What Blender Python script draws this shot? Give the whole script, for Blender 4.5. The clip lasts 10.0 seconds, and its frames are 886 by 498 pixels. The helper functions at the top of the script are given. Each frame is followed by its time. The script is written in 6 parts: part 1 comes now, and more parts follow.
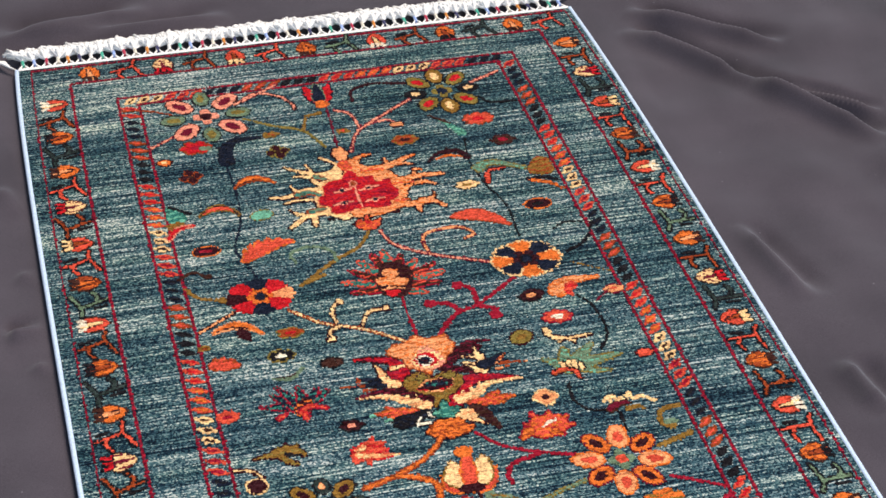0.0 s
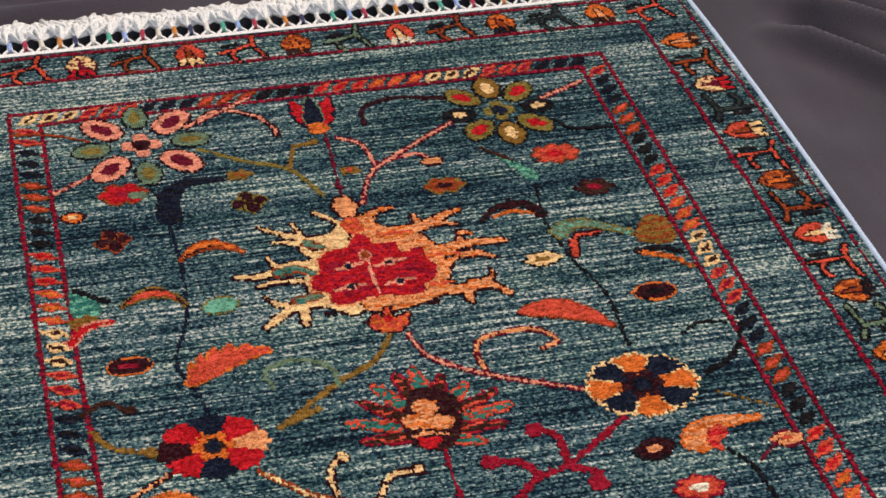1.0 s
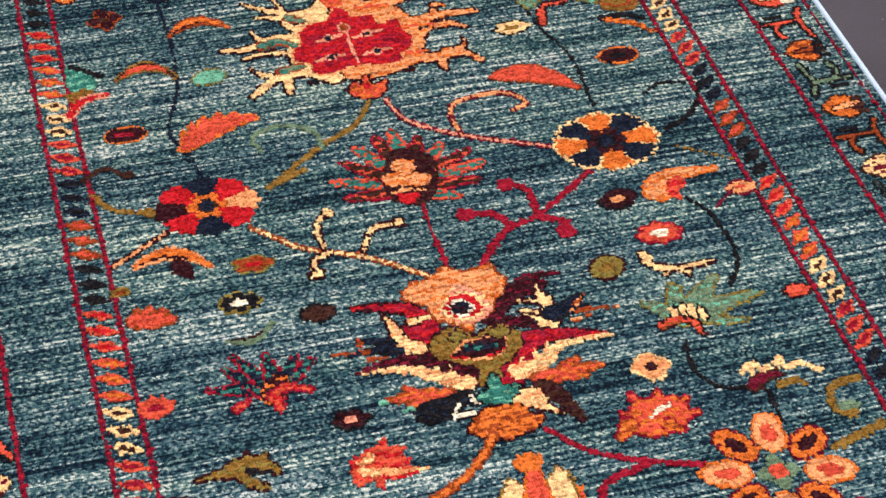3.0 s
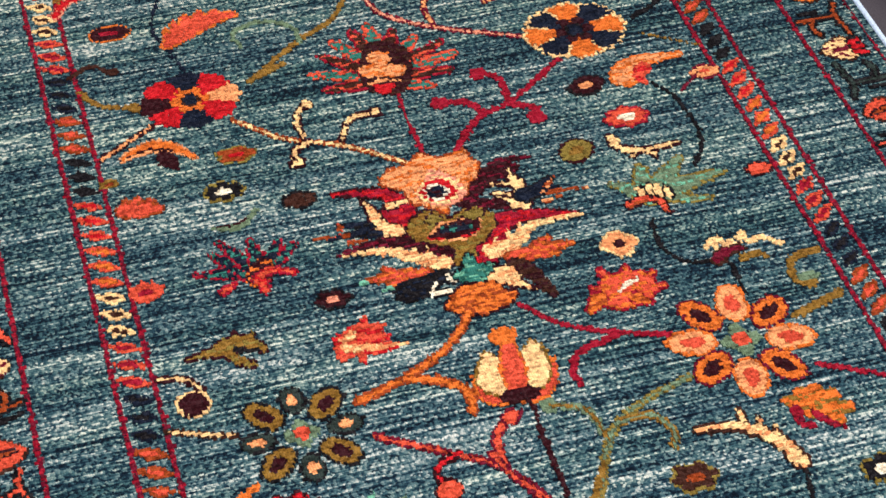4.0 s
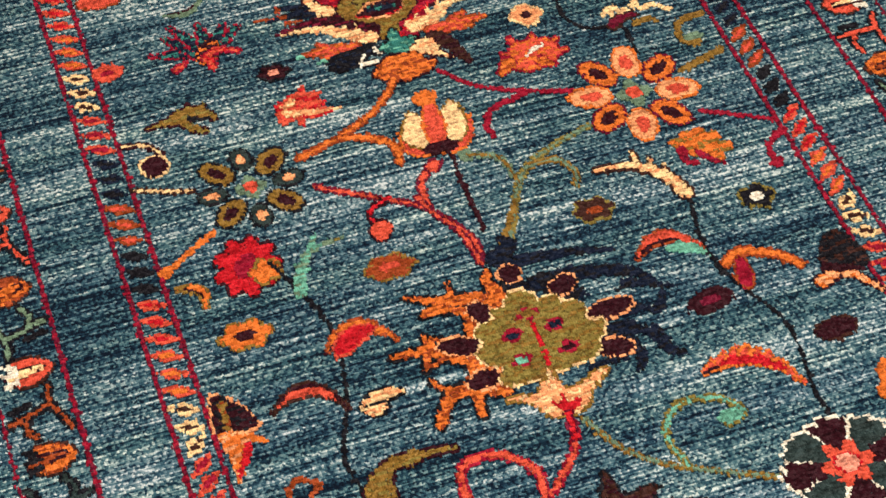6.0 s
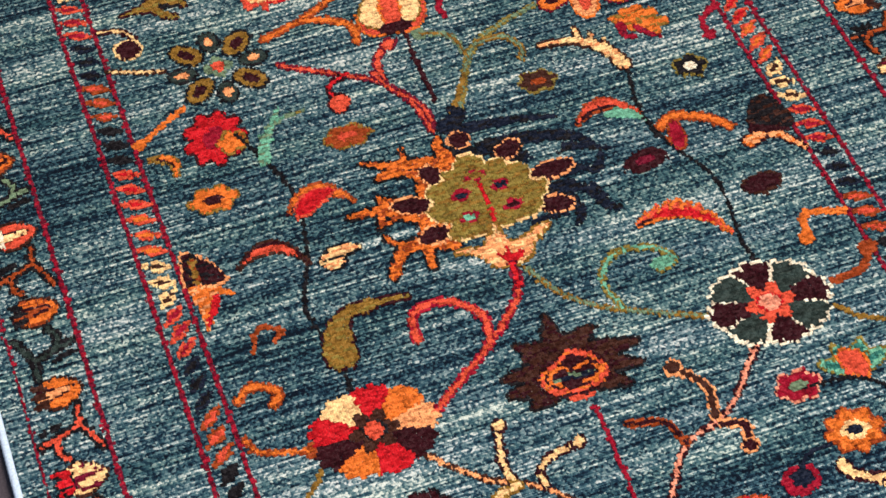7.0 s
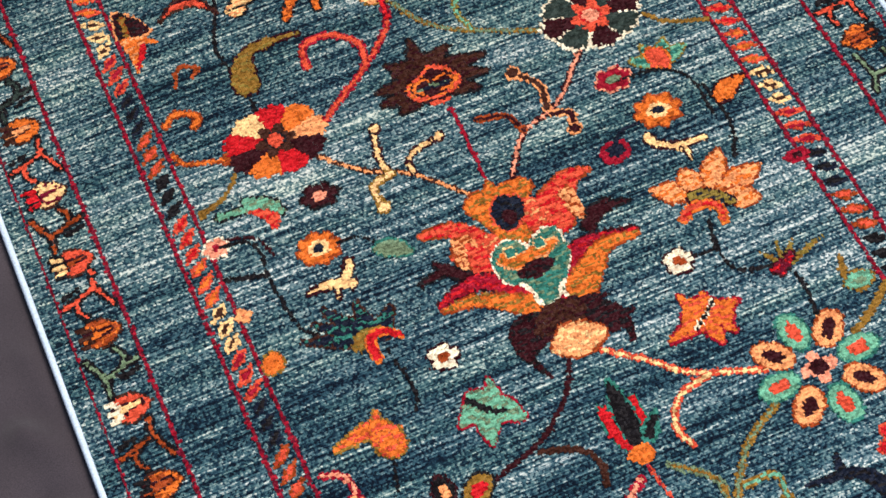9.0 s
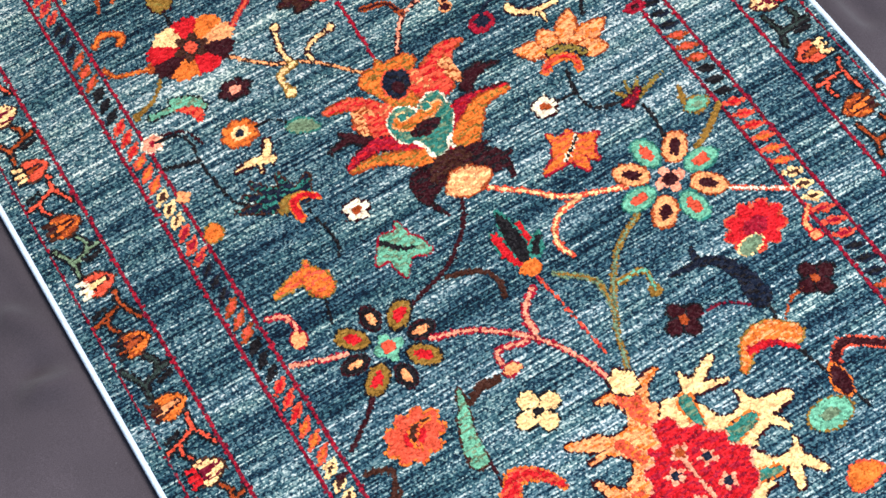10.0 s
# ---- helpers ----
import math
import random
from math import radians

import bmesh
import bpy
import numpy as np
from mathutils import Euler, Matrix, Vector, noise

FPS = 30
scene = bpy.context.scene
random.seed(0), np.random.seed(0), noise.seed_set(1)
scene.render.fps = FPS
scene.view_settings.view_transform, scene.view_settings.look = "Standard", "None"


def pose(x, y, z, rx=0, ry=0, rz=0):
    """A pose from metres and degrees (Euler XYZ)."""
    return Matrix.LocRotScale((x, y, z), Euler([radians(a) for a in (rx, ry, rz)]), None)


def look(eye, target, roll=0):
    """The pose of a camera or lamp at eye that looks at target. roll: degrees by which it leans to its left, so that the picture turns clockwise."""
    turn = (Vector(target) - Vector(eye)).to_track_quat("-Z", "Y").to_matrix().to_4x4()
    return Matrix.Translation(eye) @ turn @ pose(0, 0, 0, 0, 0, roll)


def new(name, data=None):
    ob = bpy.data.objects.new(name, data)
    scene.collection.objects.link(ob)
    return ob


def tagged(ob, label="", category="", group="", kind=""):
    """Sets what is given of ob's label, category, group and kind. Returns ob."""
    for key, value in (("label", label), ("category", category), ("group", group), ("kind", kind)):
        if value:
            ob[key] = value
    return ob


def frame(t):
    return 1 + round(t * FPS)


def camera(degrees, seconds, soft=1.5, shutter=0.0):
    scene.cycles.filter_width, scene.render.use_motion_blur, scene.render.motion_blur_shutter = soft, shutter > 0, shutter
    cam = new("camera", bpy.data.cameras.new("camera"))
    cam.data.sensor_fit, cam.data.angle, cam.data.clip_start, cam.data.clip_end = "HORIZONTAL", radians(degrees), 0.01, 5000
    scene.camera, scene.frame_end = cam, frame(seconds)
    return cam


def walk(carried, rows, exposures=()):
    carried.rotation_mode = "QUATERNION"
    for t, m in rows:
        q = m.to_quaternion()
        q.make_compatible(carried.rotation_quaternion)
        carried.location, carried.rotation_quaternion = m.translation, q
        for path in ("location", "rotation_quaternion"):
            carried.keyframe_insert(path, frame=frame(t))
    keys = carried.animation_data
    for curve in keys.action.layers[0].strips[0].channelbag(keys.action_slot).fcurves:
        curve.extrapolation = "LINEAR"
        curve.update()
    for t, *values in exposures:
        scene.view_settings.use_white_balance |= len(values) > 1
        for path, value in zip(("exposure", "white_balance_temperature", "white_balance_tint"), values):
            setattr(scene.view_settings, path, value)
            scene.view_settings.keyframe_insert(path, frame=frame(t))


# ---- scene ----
# ---- camera and walk ----
cam = camera(25.0, 10.0, soft=1.6)
ROWS = [
    (0, -0.5086, -2.6599, 1.6266, -14.76, -37.02, -1.28),
    (0.5, -0.4146, -2.0741, 1.2861, -15.14, -37.52, -1.91),
    (1, -0.3366, -1.8099, 1.0928, -14.42, -36.95, -2.02),
    (1.5, -0.3080, -1.7068, 1.0078, -14.17, -37.21, -2.12),
    (2, -0.3437, -1.8356, 1.1013, -14.76, -39.54, -2.07),
    (2.5, -0.3578, -1.8939, 1.1295, -15.21, -41.21, -1.74),
    (4, -0.3689, -1.9833, 1.1687, -16.72, -45.06, -0.68),
    (4.5, -0.3785, -2.0212, 1.1857, -17.40, -46.20, -0.54),
    (5, -0.3825, -2.0698, 1.2008, -17.99, -47.13, -0.20),
    (6.5, -0.4082, -2.2518, 1.3099, -19.60, -50.35, 0.36),
    (7, -0.4014, -2.3309, 1.3252, -19.82, -50.85, 1.02),
    (7.5, -0.3911, -2.3979, 1.3725, -20.29, -52.40, 1.63),
    (8, -0.3934, -2.4719, 1.4309, -21.22, -53.87, 2.08),
    (8.5, -0.3919, -2.5545, 1.5061, -22.36, -55.44, 2.82),
    (9, -0.3941, -2.6532, 1.5948, -23.35, -56.85, 3.60),
    (9.5, -0.4241, -2.7602, 1.7056, -25.74, -58.20, 4.14),
    (10, -0.4782, -2.8849, 1.8392, -30.55, -59.39, 5.15),
]
EXPOSURES = [(0, 0.22, 6700, 12), (0.5, 0.05, 6900, 14), (1, -0.26, 7000, 15), (1.7, 0.02, 7000, 14), (2.5, 0.24, 6800, 13), (4.5, 0.21, 6900, 11), (7.5, 0.10, 7100, 12), (9, 0.14, 7000, 11), (9.5, 0.24, 6800, 11), (10, 0.47, 6600, 9)]
TOP = 0.0085     # height of the pile above the cloth
walk(cam, [(t, pose(x, y, z + TOP, 90 + pitch, roll, yaw)) for t, x, y, z, yaw, pitch, roll in ROWS], EXPOSURES)

# ---- world and sun ----
world = bpy.data.worlds.new("sky")
scene.world = world
world.use_nodes = True
wn = world.node_tree.nodes
sky = wn.new("ShaderNodeTexSky")
sky.sky_type, sky.sun_disc = "NISHITA", False
sky.sun_elevation, sky.sun_rotation = radians(63), radians(57)
world.node_tree.links.new(sky.outputs[0], wn["Background"].inputs[0])
wn["Background"].inputs[1].default_value = 0.08
sun = new("sun", bpy.data.lights.new("sun", "SUN"))
sun.data.energy, sun.data.angle, sun.data.color = 3.8, radians(20), (1.0, 0.91, 0.80)
sun.matrix_world = look((1.1, 0.7, 2.6), (0, 0, 0))

# cool fill lamp added beyond the near end to brighten it; no window known there
near_fill = new("near_fill", bpy.data.lights.new("near_fill", "AREA"))
near_fill.data.shape, near_fill.data.size, near_fill.data.size_y = "RECTANGLE", 1.6, 1.2
near_fill.data.energy, near_fill.data.color = 95, (0.80, 0.90, 1.0)
near_fill.matrix_world = look((0.3, -4.3, 1.9), (0.1, -2.4, 0))

# ---- materials ----
KNOT = 0.0020


def mixer(nt, mode, fac, a, b):
    n = nt.nodes.new("ShaderNodeMix")
    n.data_type, n.blend_type = "RGBA", mode
    for slot, val in ((0, fac), (6, a), (7, b)):
        if isinstance(val, (int, float)):
            n.inputs[slot].default_value = val
        elif isinstance(val, tuple):
            n.inputs[slot].default_value = (*val, 1)
        else:
            nt.links.new(val, n.inputs[slot])
    return n.outputs[2]


def ramp(nt, fac, stops):
    n = nt.nodes.new("ShaderNodeValToRGB")
    while len(n.color_ramp.elements) < len(stops):
        n.color_ramp.elements.new(0.5)
    for e, (p, c) in zip(n.color_ramp.elements, stops):
        e.position, e.color = p, (*c, 1)
    nt.links.new(fac, n.inputs[0])
    return n.outputs[0]


def scaled(nt, scale, offset=(0, 0, 0)):
    """Object coordinates, stretched."""
    tc = nt.nodes.new("ShaderNodeTexCoord")
    mp = nt.nodes.new("ShaderNodeMapping")
    mp.inputs["Scale"].default_value, mp.inputs["Location"].default_value = scale, offset
    nt.links.new(tc.outputs["Object"], mp.inputs[0])
    return mp.outputs[0]


def grain(nt, scale, detail=2.0, rough=0.5, offset=(0, 0, 0)):
    n = nt.nodes.new("ShaderNodeTexNoise")
    n.inputs["Scale"].default_value, n.inputs["Detail"].default_value, n.inputs["Roughness"].default_value = 1.0, detail, rough
    nt.links.new(scaled(nt, scale, offset), n.inputs["Vector"])
    return n.outputs[0]


def knots(nt, w=KNOT, h=KNOT):
    """One cell for each knot of the pile: its random value and its distance from the middle."""
    n = nt.nodes.new("ShaderNodeTexVoronoi")
    n.inputs["Scale"].default_value, n.inputs["Randomness"].default_value = 1.0, 0.75
    nt.links.new(scaled(nt, (1 / w, 1 / h, 40)), n.inputs["Vector"])
    return n.outputs["Color"], n.outputs["Distance"]


def base(name, rough=0.9, sheen=0.0):
    m = bpy.data.materials.new(name)
    m.use_nodes = True
    b = m.node_tree.nodes["Principled BSDF"]
    b.inputs["Roughness"].default_value = rough
    b.inputs["Sheen Weight"].default_value = sheen
    b.inputs["Specular IOR Level"].default_value = 0.05
    return m, m.node_tree, b


def relief(nt, b, height, strength, distance):
    n = nt.nodes.new("ShaderNodeBump")
    n.inputs["Strength"].default_value, n.inputs["Distance"].default_value = strength, distance
    nt.links.new(height, n.inputs["Height"])
    nt.links.new(n.outputs[0], b.inputs["Normal"])


def ground_wool():
    """Blue-green abrash: streaks along the rows of knots, light and dark dye lots, each knot a shade of its own."""
    m, nt, b = base("wool_blue_green", 0.8, 0.0)
    streak = grain(nt, (7, 300, 1), 4.0, 0.62)
    lots = grain(nt, (1.2, 26, 1), 3.0, 0.55, (3, 1, 0))
    patch = grain(nt, (2.5, 5, 1), 2.0, 0.5, (9, 4, 0))
    cell, dist = knots(nt)
    add = nt.nodes.new("ShaderNodeMath")
    add.operation = "MULTIPLY_ADD"
    nt.links.new(lots, add.inputs[0])
    add.inputs[1].default_value = 0.45
    nt.links.new(streak, add.inputs[2])
    sep = nt.nodes.new("ShaderNodeSeparateColor")
    nt.links.new(cell, sep.inputs[0])
    add2 = nt.nodes.new("ShaderNodeMath")
    add2.operation = "MULTIPLY_ADD"
    nt.links.new(sep.outputs[0], add2.inputs[0])
    add2.inputs[1].default_value = 0.31
    nt.links.new(add.outputs[0], add2.inputs[2])
    add3 = nt.nodes.new("ShaderNodeMath")
    add3.operation = "MULTIPLY_ADD"
    nt.links.new(patch, add3.inputs[0])
    add3.inputs[1].default_value = 0.25
    nt.links.new(add2.outputs[0], add3.inputs[2])
    norm = nt.nodes.new("ShaderNodeMapRange")
    norm.inputs[1].default_value, norm.inputs[2].default_value = 0.81, 1.27
    nt.links.new(add3.outputs[0], norm.inputs[0])
    col = ramp(nt, norm.outputs[0], [(0.0, (0.002, 0.005, 0.011)), (0.26, (0.007, 0.024, 0.040)), (0.5, (0.037, 0.092, 0.109)),
                                     (0.74, (0.150, 0.218, 0.215)), (1.0, (0.62, 0.62, 0.55))])
    tint = grain(nt, (3, 40, 1), 2.0, 0.5, (1, 7, 0))
    col = mixer(nt, "MIX", ramp(nt, tint, [(0.42, (0, 0, 0)), (0.62, (0.5, 0.5, 0.5))]), col, mixer(nt, "MULTIPLY", 1.0, col, (0.95, 1.06, 0.88)))
    # the colour turns from blue-green at the far end to blue at the near end
    where = nt.nodes.new("ShaderNodeSeparateXYZ")
    nt.links.new(scaled(nt, (1, 1, 1)), where.inputs[0])
    turn = nt.nodes.new("ShaderNodeMapRange")
    turn.inputs[1].default_value, turn.inputs[2].default_value = -0.5, -2.1
    nt.links.new(where.outputs[1], turn.inputs[0])
    col = mixer(nt, "MIX", turn.outputs[0], col, mixer(nt, "MULTIPLY", 1.0, col, (0.89, 0.97, 1.13)))
    nt.links.new(col, b.inputs["Base Color"])
    relief(nt, b, dist, 0.9, -0.0016)
    return m


def wool(name, rgb, spread=0.7):
    m, nt, b = base("wool_" + name, 0.8, 0.0)
    cell, dist = knots(nt)
    sep = nt.nodes.new("ShaderNodeSeparateColor")
    nt.links.new(cell, sep.inputs[0])
    dark = tuple(c * (1 - 0.75 * spread) for c in rgb)
    light = tuple(min(0.9, c * (1 + 0.45 * spread) + 0.012) for c in rgb)
    col = ramp(nt, sep.outputs[0], [(0.0, dark), (0.45, rgb), (1.0, light)])
    lots = ramp(nt, grain(nt, (40, 150, 1), 4.0, 0.7), [(0.28, (0.5, 0.42, 0.42)), (0.5, (0.95, 0.92, 0.92)), (0.72, (1.2, 1.25, 1.3))])
    col = mixer(nt, "MULTIPLY", 1.0, col, lots)
    nt.links.new(col, b.inputs["Base Color"])
    relief(nt, b, dist, 0.9, -0.0016)
    return m


PALETTE = dict(
    red=(0.48, 0.008, 0.014), crimson=(0.27, 0.005, 0.020), wine=(0.13, 0.004, 0.018), maroon=(0.028, 0.003, 0.006),
    coral=(0.60, 0.070, 0.035), orange=(0.64, 0.140, 0.022), rust=(0.28, 0.046, 0.010), apricot=(0.80, 0.30, 0.12),
    cream=(0.88, 0.53, 0.24), ivory=(0.85, 0.74, 0.54), gold=(0.22, 0.115, 0.020), olive=(0.20, 0.145, 0.030), sage=(0.13, 0.20, 0.12),
    mint=(0.12, 0.36, 0.24), teal=(0.022, 0.15, 0.12), navy=(0.005, 0.009, 0.022), black=(0.007, 0.006, 0.008),
    moss=(0.022, 0.036, 0.032), brown=(0.042, 0.013, 0.008), pink=(0.78, 0.27, 0.17))
NAMES = list(PALETTE)
WOOL = [wool(n, PALETTE[n]) for n in NAMES]
GROUND = ground_wool()


def cotton(name, rgb, rough=0.9):
    m, nt, b = base(name, rough, 0.2)
    fine = grain(nt, (500, 500, 500), 2.0)
    col = mixer(nt, "MULTIPLY", 1.0, rgb, ramp(nt, fine, [(0.3, (0.72, 0.72, 0.72)), (0.7, (1.05, 1.05, 1.05))]))
    nt.links.new(col, b.inputs["Base Color"])
    relief(nt, b, fine, 0.5, 0.001)
    return m


COTTON = cotton("cotton_white", (0.88, 0.87, 0.84))
BINDING = cotton("binding_pale_blue", (0.52, 0.64, 0.80))
WRAPS = [cotton("thread_" + n, c) for n, c in (("orange", (0.62, 0.22, 0.03)), ("navy", (0.03, 0.03, 0.10)), ("white", (0.75, 0.74, 0.70)),
         ("green", (0.05, 0.38, 0.27)), ("blue", (0.30, 0.42, 0.75)), ("red", (0.42, 0.02, 0.06)), ("ivory", (0.7, 0.66, 0.55)))]


def cloth_material():
    m, nt, b = base("charcoal_cloth", 0.75, 0.22)
    weave = grain(nt, (900, 900, 900), 2.0)
    blot = grain(nt, (5, 5, 5), 3.0)
    col = ramp(nt, blot, [(0.3, (0.036, 0.030, 0.038)), (0.7, (0.060, 0.050, 0.062))])
    col = mixer(nt, "MULTIPLY", 1.0, col, ramp(nt, weave, [(0.3, (0.7, 0.7, 0.7)), (0.7, (1.2, 1.2, 1.2))]))
    lint = nt.nodes.new("ShaderNodeTexVoronoi")
    lint.inputs["Scale"].default_value = 26
    nt.links.new(scaled(nt, (1, 1, 1)), lint.inputs["Vector"])
    col = mixer(nt, "MIX", ramp(nt, lint.outputs["Distance"], [(0.02, (0.6, 0.6, 0.6)), (0.035, (0, 0, 0))]), col, (0.22, 0.21, 0.23))
    nt.links.new(col, b.inputs["Base Color"])
    relief(nt, b, weave, 0.35, 0.0006)
    return m


CLOTH = cloth_material()


def lay(x, y):
    """Where a spot of the woven plan lies on the cloth: the handmade rug is a little narrower at its far end."""
    return x * (1 - 0.025 * math.exp(y / 0.2)), y


def meshed(name, verts, faces, mats, index=None, smooth=False):
    me = bpy.data.meshes.new(name)
    me.from_pydata(verts, [], faces)
    for mt in mats:
        me.materials.append(mt)
    if index is not None:
        me.polygons.foreach_set("material_index", index)
    if smooth:
        me.polygons.foreach_set("use_smooth", [True] * len(faces))
    me.update()
    return me


def part(name, me, parent, label=""):
    ob = new(name, me)
    ob.parent = parent
    if label:
        tagged(ob, label)
    return ob


# ---- cloth and floor ----
def crease(p, a, b):
    """Distance of the points p from the line a-b, and how far along it they lie."""
    a, b = np.array(a), np.array(b)
    d = b - a
    s = ((p - a) @ d) / (d @ d)
    q = a + np.clip(s, 0, 1)[:, None] * d
    side = (p - a) @ np.array((-d[1], d[0])) / np.hypot(*d)
    return np.hypot(*(p - q).T), side, s


def build_cloth():
    xs = np.concatenate([np.linspace(-3.4, -1.3, 22)[:-1], np.arange(-1.3, 1.6, 0.0055), np.linspace(1.6, 3.6, 21)])
    ys = np.concatenate([np.linspace(-4.2, -2.6, 17)[:-1], np.arange(-2.6, 0.9, 0.0055), np.linspace(0.9, 3.0, 22)])
    gx, gy = np.meshgrid(xs, ys)
    p = np.stack([gx.ravel(), gy.ravel()], 1)
    z = np.zeros(len(p))
    for a, b, w, d in CREASES:
        dist, side, s = crease(p, a, b)
        w = 0.85 * w
        lee = 0.5 + 0.5 * np.tanh(side / (0.8 * w))
        d = d * np.clip(np.minimum(s, 1 - s) * 4, 0, 1) if a != b else d
        z += 2.2 * d * np.exp(-(dist / w) ** 2) - 1.8 * d * np.exp(-((dist - 1.6 * w) / w) ** 2) * lee
    for k, (ax, ay, amp) in enumerate(((9, 4, 0.0050), (4, 11, 0.0045), (17, 9, 0.0034), (3, 2, 0.012))):
        z += amp * np.array([noise.noise((u * ax + k * 7, v * ay, k * 3.1)) for u, v in p])
    under = np.clip(np.minimum(0.50 - np.abs(p[:, 0] + 0.0), np.minimum(0.10 - p[:, 1], p[:, 1] + 2.9)) / 0.04, 0, 1)
    z = z * (1 - under) - 0.003 * under
    n, m = len(xs), len(ys)
    i = np.arange((m - 1) * (n - 1))
    r, c = i // (n - 1), i % (n - 1)
    f = np.stack([r * n + c, r * n + c + 1, (r + 1) * n + c + 1, (r + 1) * n + c], 1)
    me = meshed("cloth", np.c_[p, z].tolist(), f.tolist(), [CLOTH], smooth=True)
    tagged(new("backdrop_cloth", me), "charcoal black cotton cloth with soft wrinkles spread on the floor", "cloth", kind="structure")
    me = meshed("floor", [(-60, -60, -0.03), (60, -60, -0.03), (60, 60, -0.03), (-60, 60, -0.03)], [(0, 1, 2, 3)], [FLOOR])
    tagged(new("floor", me), "plain grey floor under the spread cloth", "floor", kind="structure")


def floor_material():
    m, nt, b = base("grey_floor", 0.7)
    nt.links.new(ramp(nt, grain(nt, (6, 6, 6), 4.0), [(0.3, (0.16, 0.155, 0.15)), (0.7, (0.24, 0.235, 0.23))]), b.inputs["Base Color"])
    return m


FLOOR = floor_material()
CREASES = [
    ((0.511, -0.064), (0.648, -0.274), 0.022, 0.012), ((0.631, -0.245), (0.785, -0.464), 0.022, 0.012), ((0.530, -0.008), (0.742, -0.182), 0.020, 0.009), ((0.489, -0.604), (0.523, -0.790), 0.020, 0.007), ((0.513, -0.913), (0.527, -1.021), 0.020, 0.007), ((0.699, -0.285), (0.811, -0.392), 0.012, 0.006), ((-0.465, -0.179), (-0.443, -0.300), 0.014, 0.008), ((-0.481, -0.683), (-0.456, -0.711), 0.012, 0.008), ((-0.485, -0.491), (-0.451, -0.524), 0.014, 0.006),
    ((-0.469, 0.093), (-0.215, 0.146), 0.03, 0.008), ((-0.342, 0.083), (-0.089, 0.109), 0.02, 0.005), ((-0.514, -0.623), (-0.453, -0.617), 0.015, 0.006), ((-0.495, -0.294), (-0.458, -0.367), 0.02, 0.006),
    ((-0.478, -1.569), (-0.451, -1.659), 0.014, 0.006), ((-0.536, -1.761), (-0.428, -1.783), 0.02, 0.006), ((-0.515, -1.651), (-0.456, -1.718), 0.02, 0.005), ((0.461, -1.793), (0.466, -1.88), 0.02, 0.006),
]
build_cloth()

# ---- the rug: a plan of knots ----
LENGTH, HALF = 2.70, 0.449
NX, NY = int(2 * HALF / KNOT), int(LENGTH / KNOT)
hue = np.full((NY, NX), -1, int)
owner = np.full((NY, NX), -1, int)
OWNERS = []          # name, index of the part above or None, label
now = [0]


def motif(name, label="", under=None):
    OWNERS.append((name, under, label))
    now[0] = len(OWNERS) - 1
    return now[0]


def cells(x0, x1, y0, y1):
    """The knots of a box: slices of the plan and their middles."""
    i0, i1 = max(0, int((x0 + HALF) / KNOT)), min(NX, int((x1 + HALF) / KNOT) + 2)
    j0, j1 = max(0, int(-y1 / KNOT)), min(NY, int(-y0 / KNOT) + 2)
    if i1 <= i0 or j1 <= j0:
        return None
    gx, gy = np.meshgrid(-HALF + (np.arange(i0, i1) + 0.5) * KNOT, -(np.arange(j0, j1) + 0.5) * KNOT)
    return (slice(j0, j1), slice(i0, i1)), gx, gy


def dye(box, mask, colour, edge=None):
    """Knot the masked cells in a colour, with a line of another round it."""
    if edge:
        wide = mask.copy()
        wide[1:] |= mask[:-1]; wide[:-1] |= mask[1:]
        wide[:, 1:] |= mask[:, :-1]; wide[:, :-1] |= mask[:, 1:]
        hue[box][wide] = NAMES.index(edge)
        owner[box][wide] = now[0]
    hue[box][mask] = NAMES.index(colour)
    owner[box][mask] = now[0]


def oval(c, a, b, turn=0.0, colour="red", edge=None, lobes=0, depth=0.12):
    """An oval, with scalloped outline if it has lobes."""
    r = max(a, b) * 1.3 + KNOT
    got = cells(c[0] - r, c[0] + r, c[1] - r, c[1] + r)
    if not got:
        return
    box, gx, gy = got
    co, si = math.cos(turn), math.sin(turn)
    u, v = ((gx - c[0]) * co + (gy - c[1]) * si) / a, (-(gx - c[0]) * si + (gy - c[1]) * co) / b
    lim = 1.0 if not lobes else 1.0 - depth + depth * 2 * np.abs(np.cos(np.arctan2(v, u) * lobes / 2)) - depth * 0.5
    dye(box, np.hypot(u, v) < lim, colour, edge)


def bendy(pts, n=7):
    """A smooth line through the points."""
    p = [np.array(q, float) for q in pts]
    if len(p) == 2:
        return np.array([p[0] + (p[1] - p[0]) * k / n for k in range(n + 1)])
    p = [2 * p[0] - p[1]] + p + [2 * p[-1] - p[-2]]
    out = []
    for a, b, c, d in zip(p, p[1:], p[2:], p[3:]):
        for k in range(n):
            s = k / n
            out.append(0.5 * (2 * b + (c - a) * s + (2 * a - 5 * b + 4 * c - d) * s * s + (3 * b - a - 3 * c + d) * s ** 3))
    out.append(p[-2])
    return np.array(out)


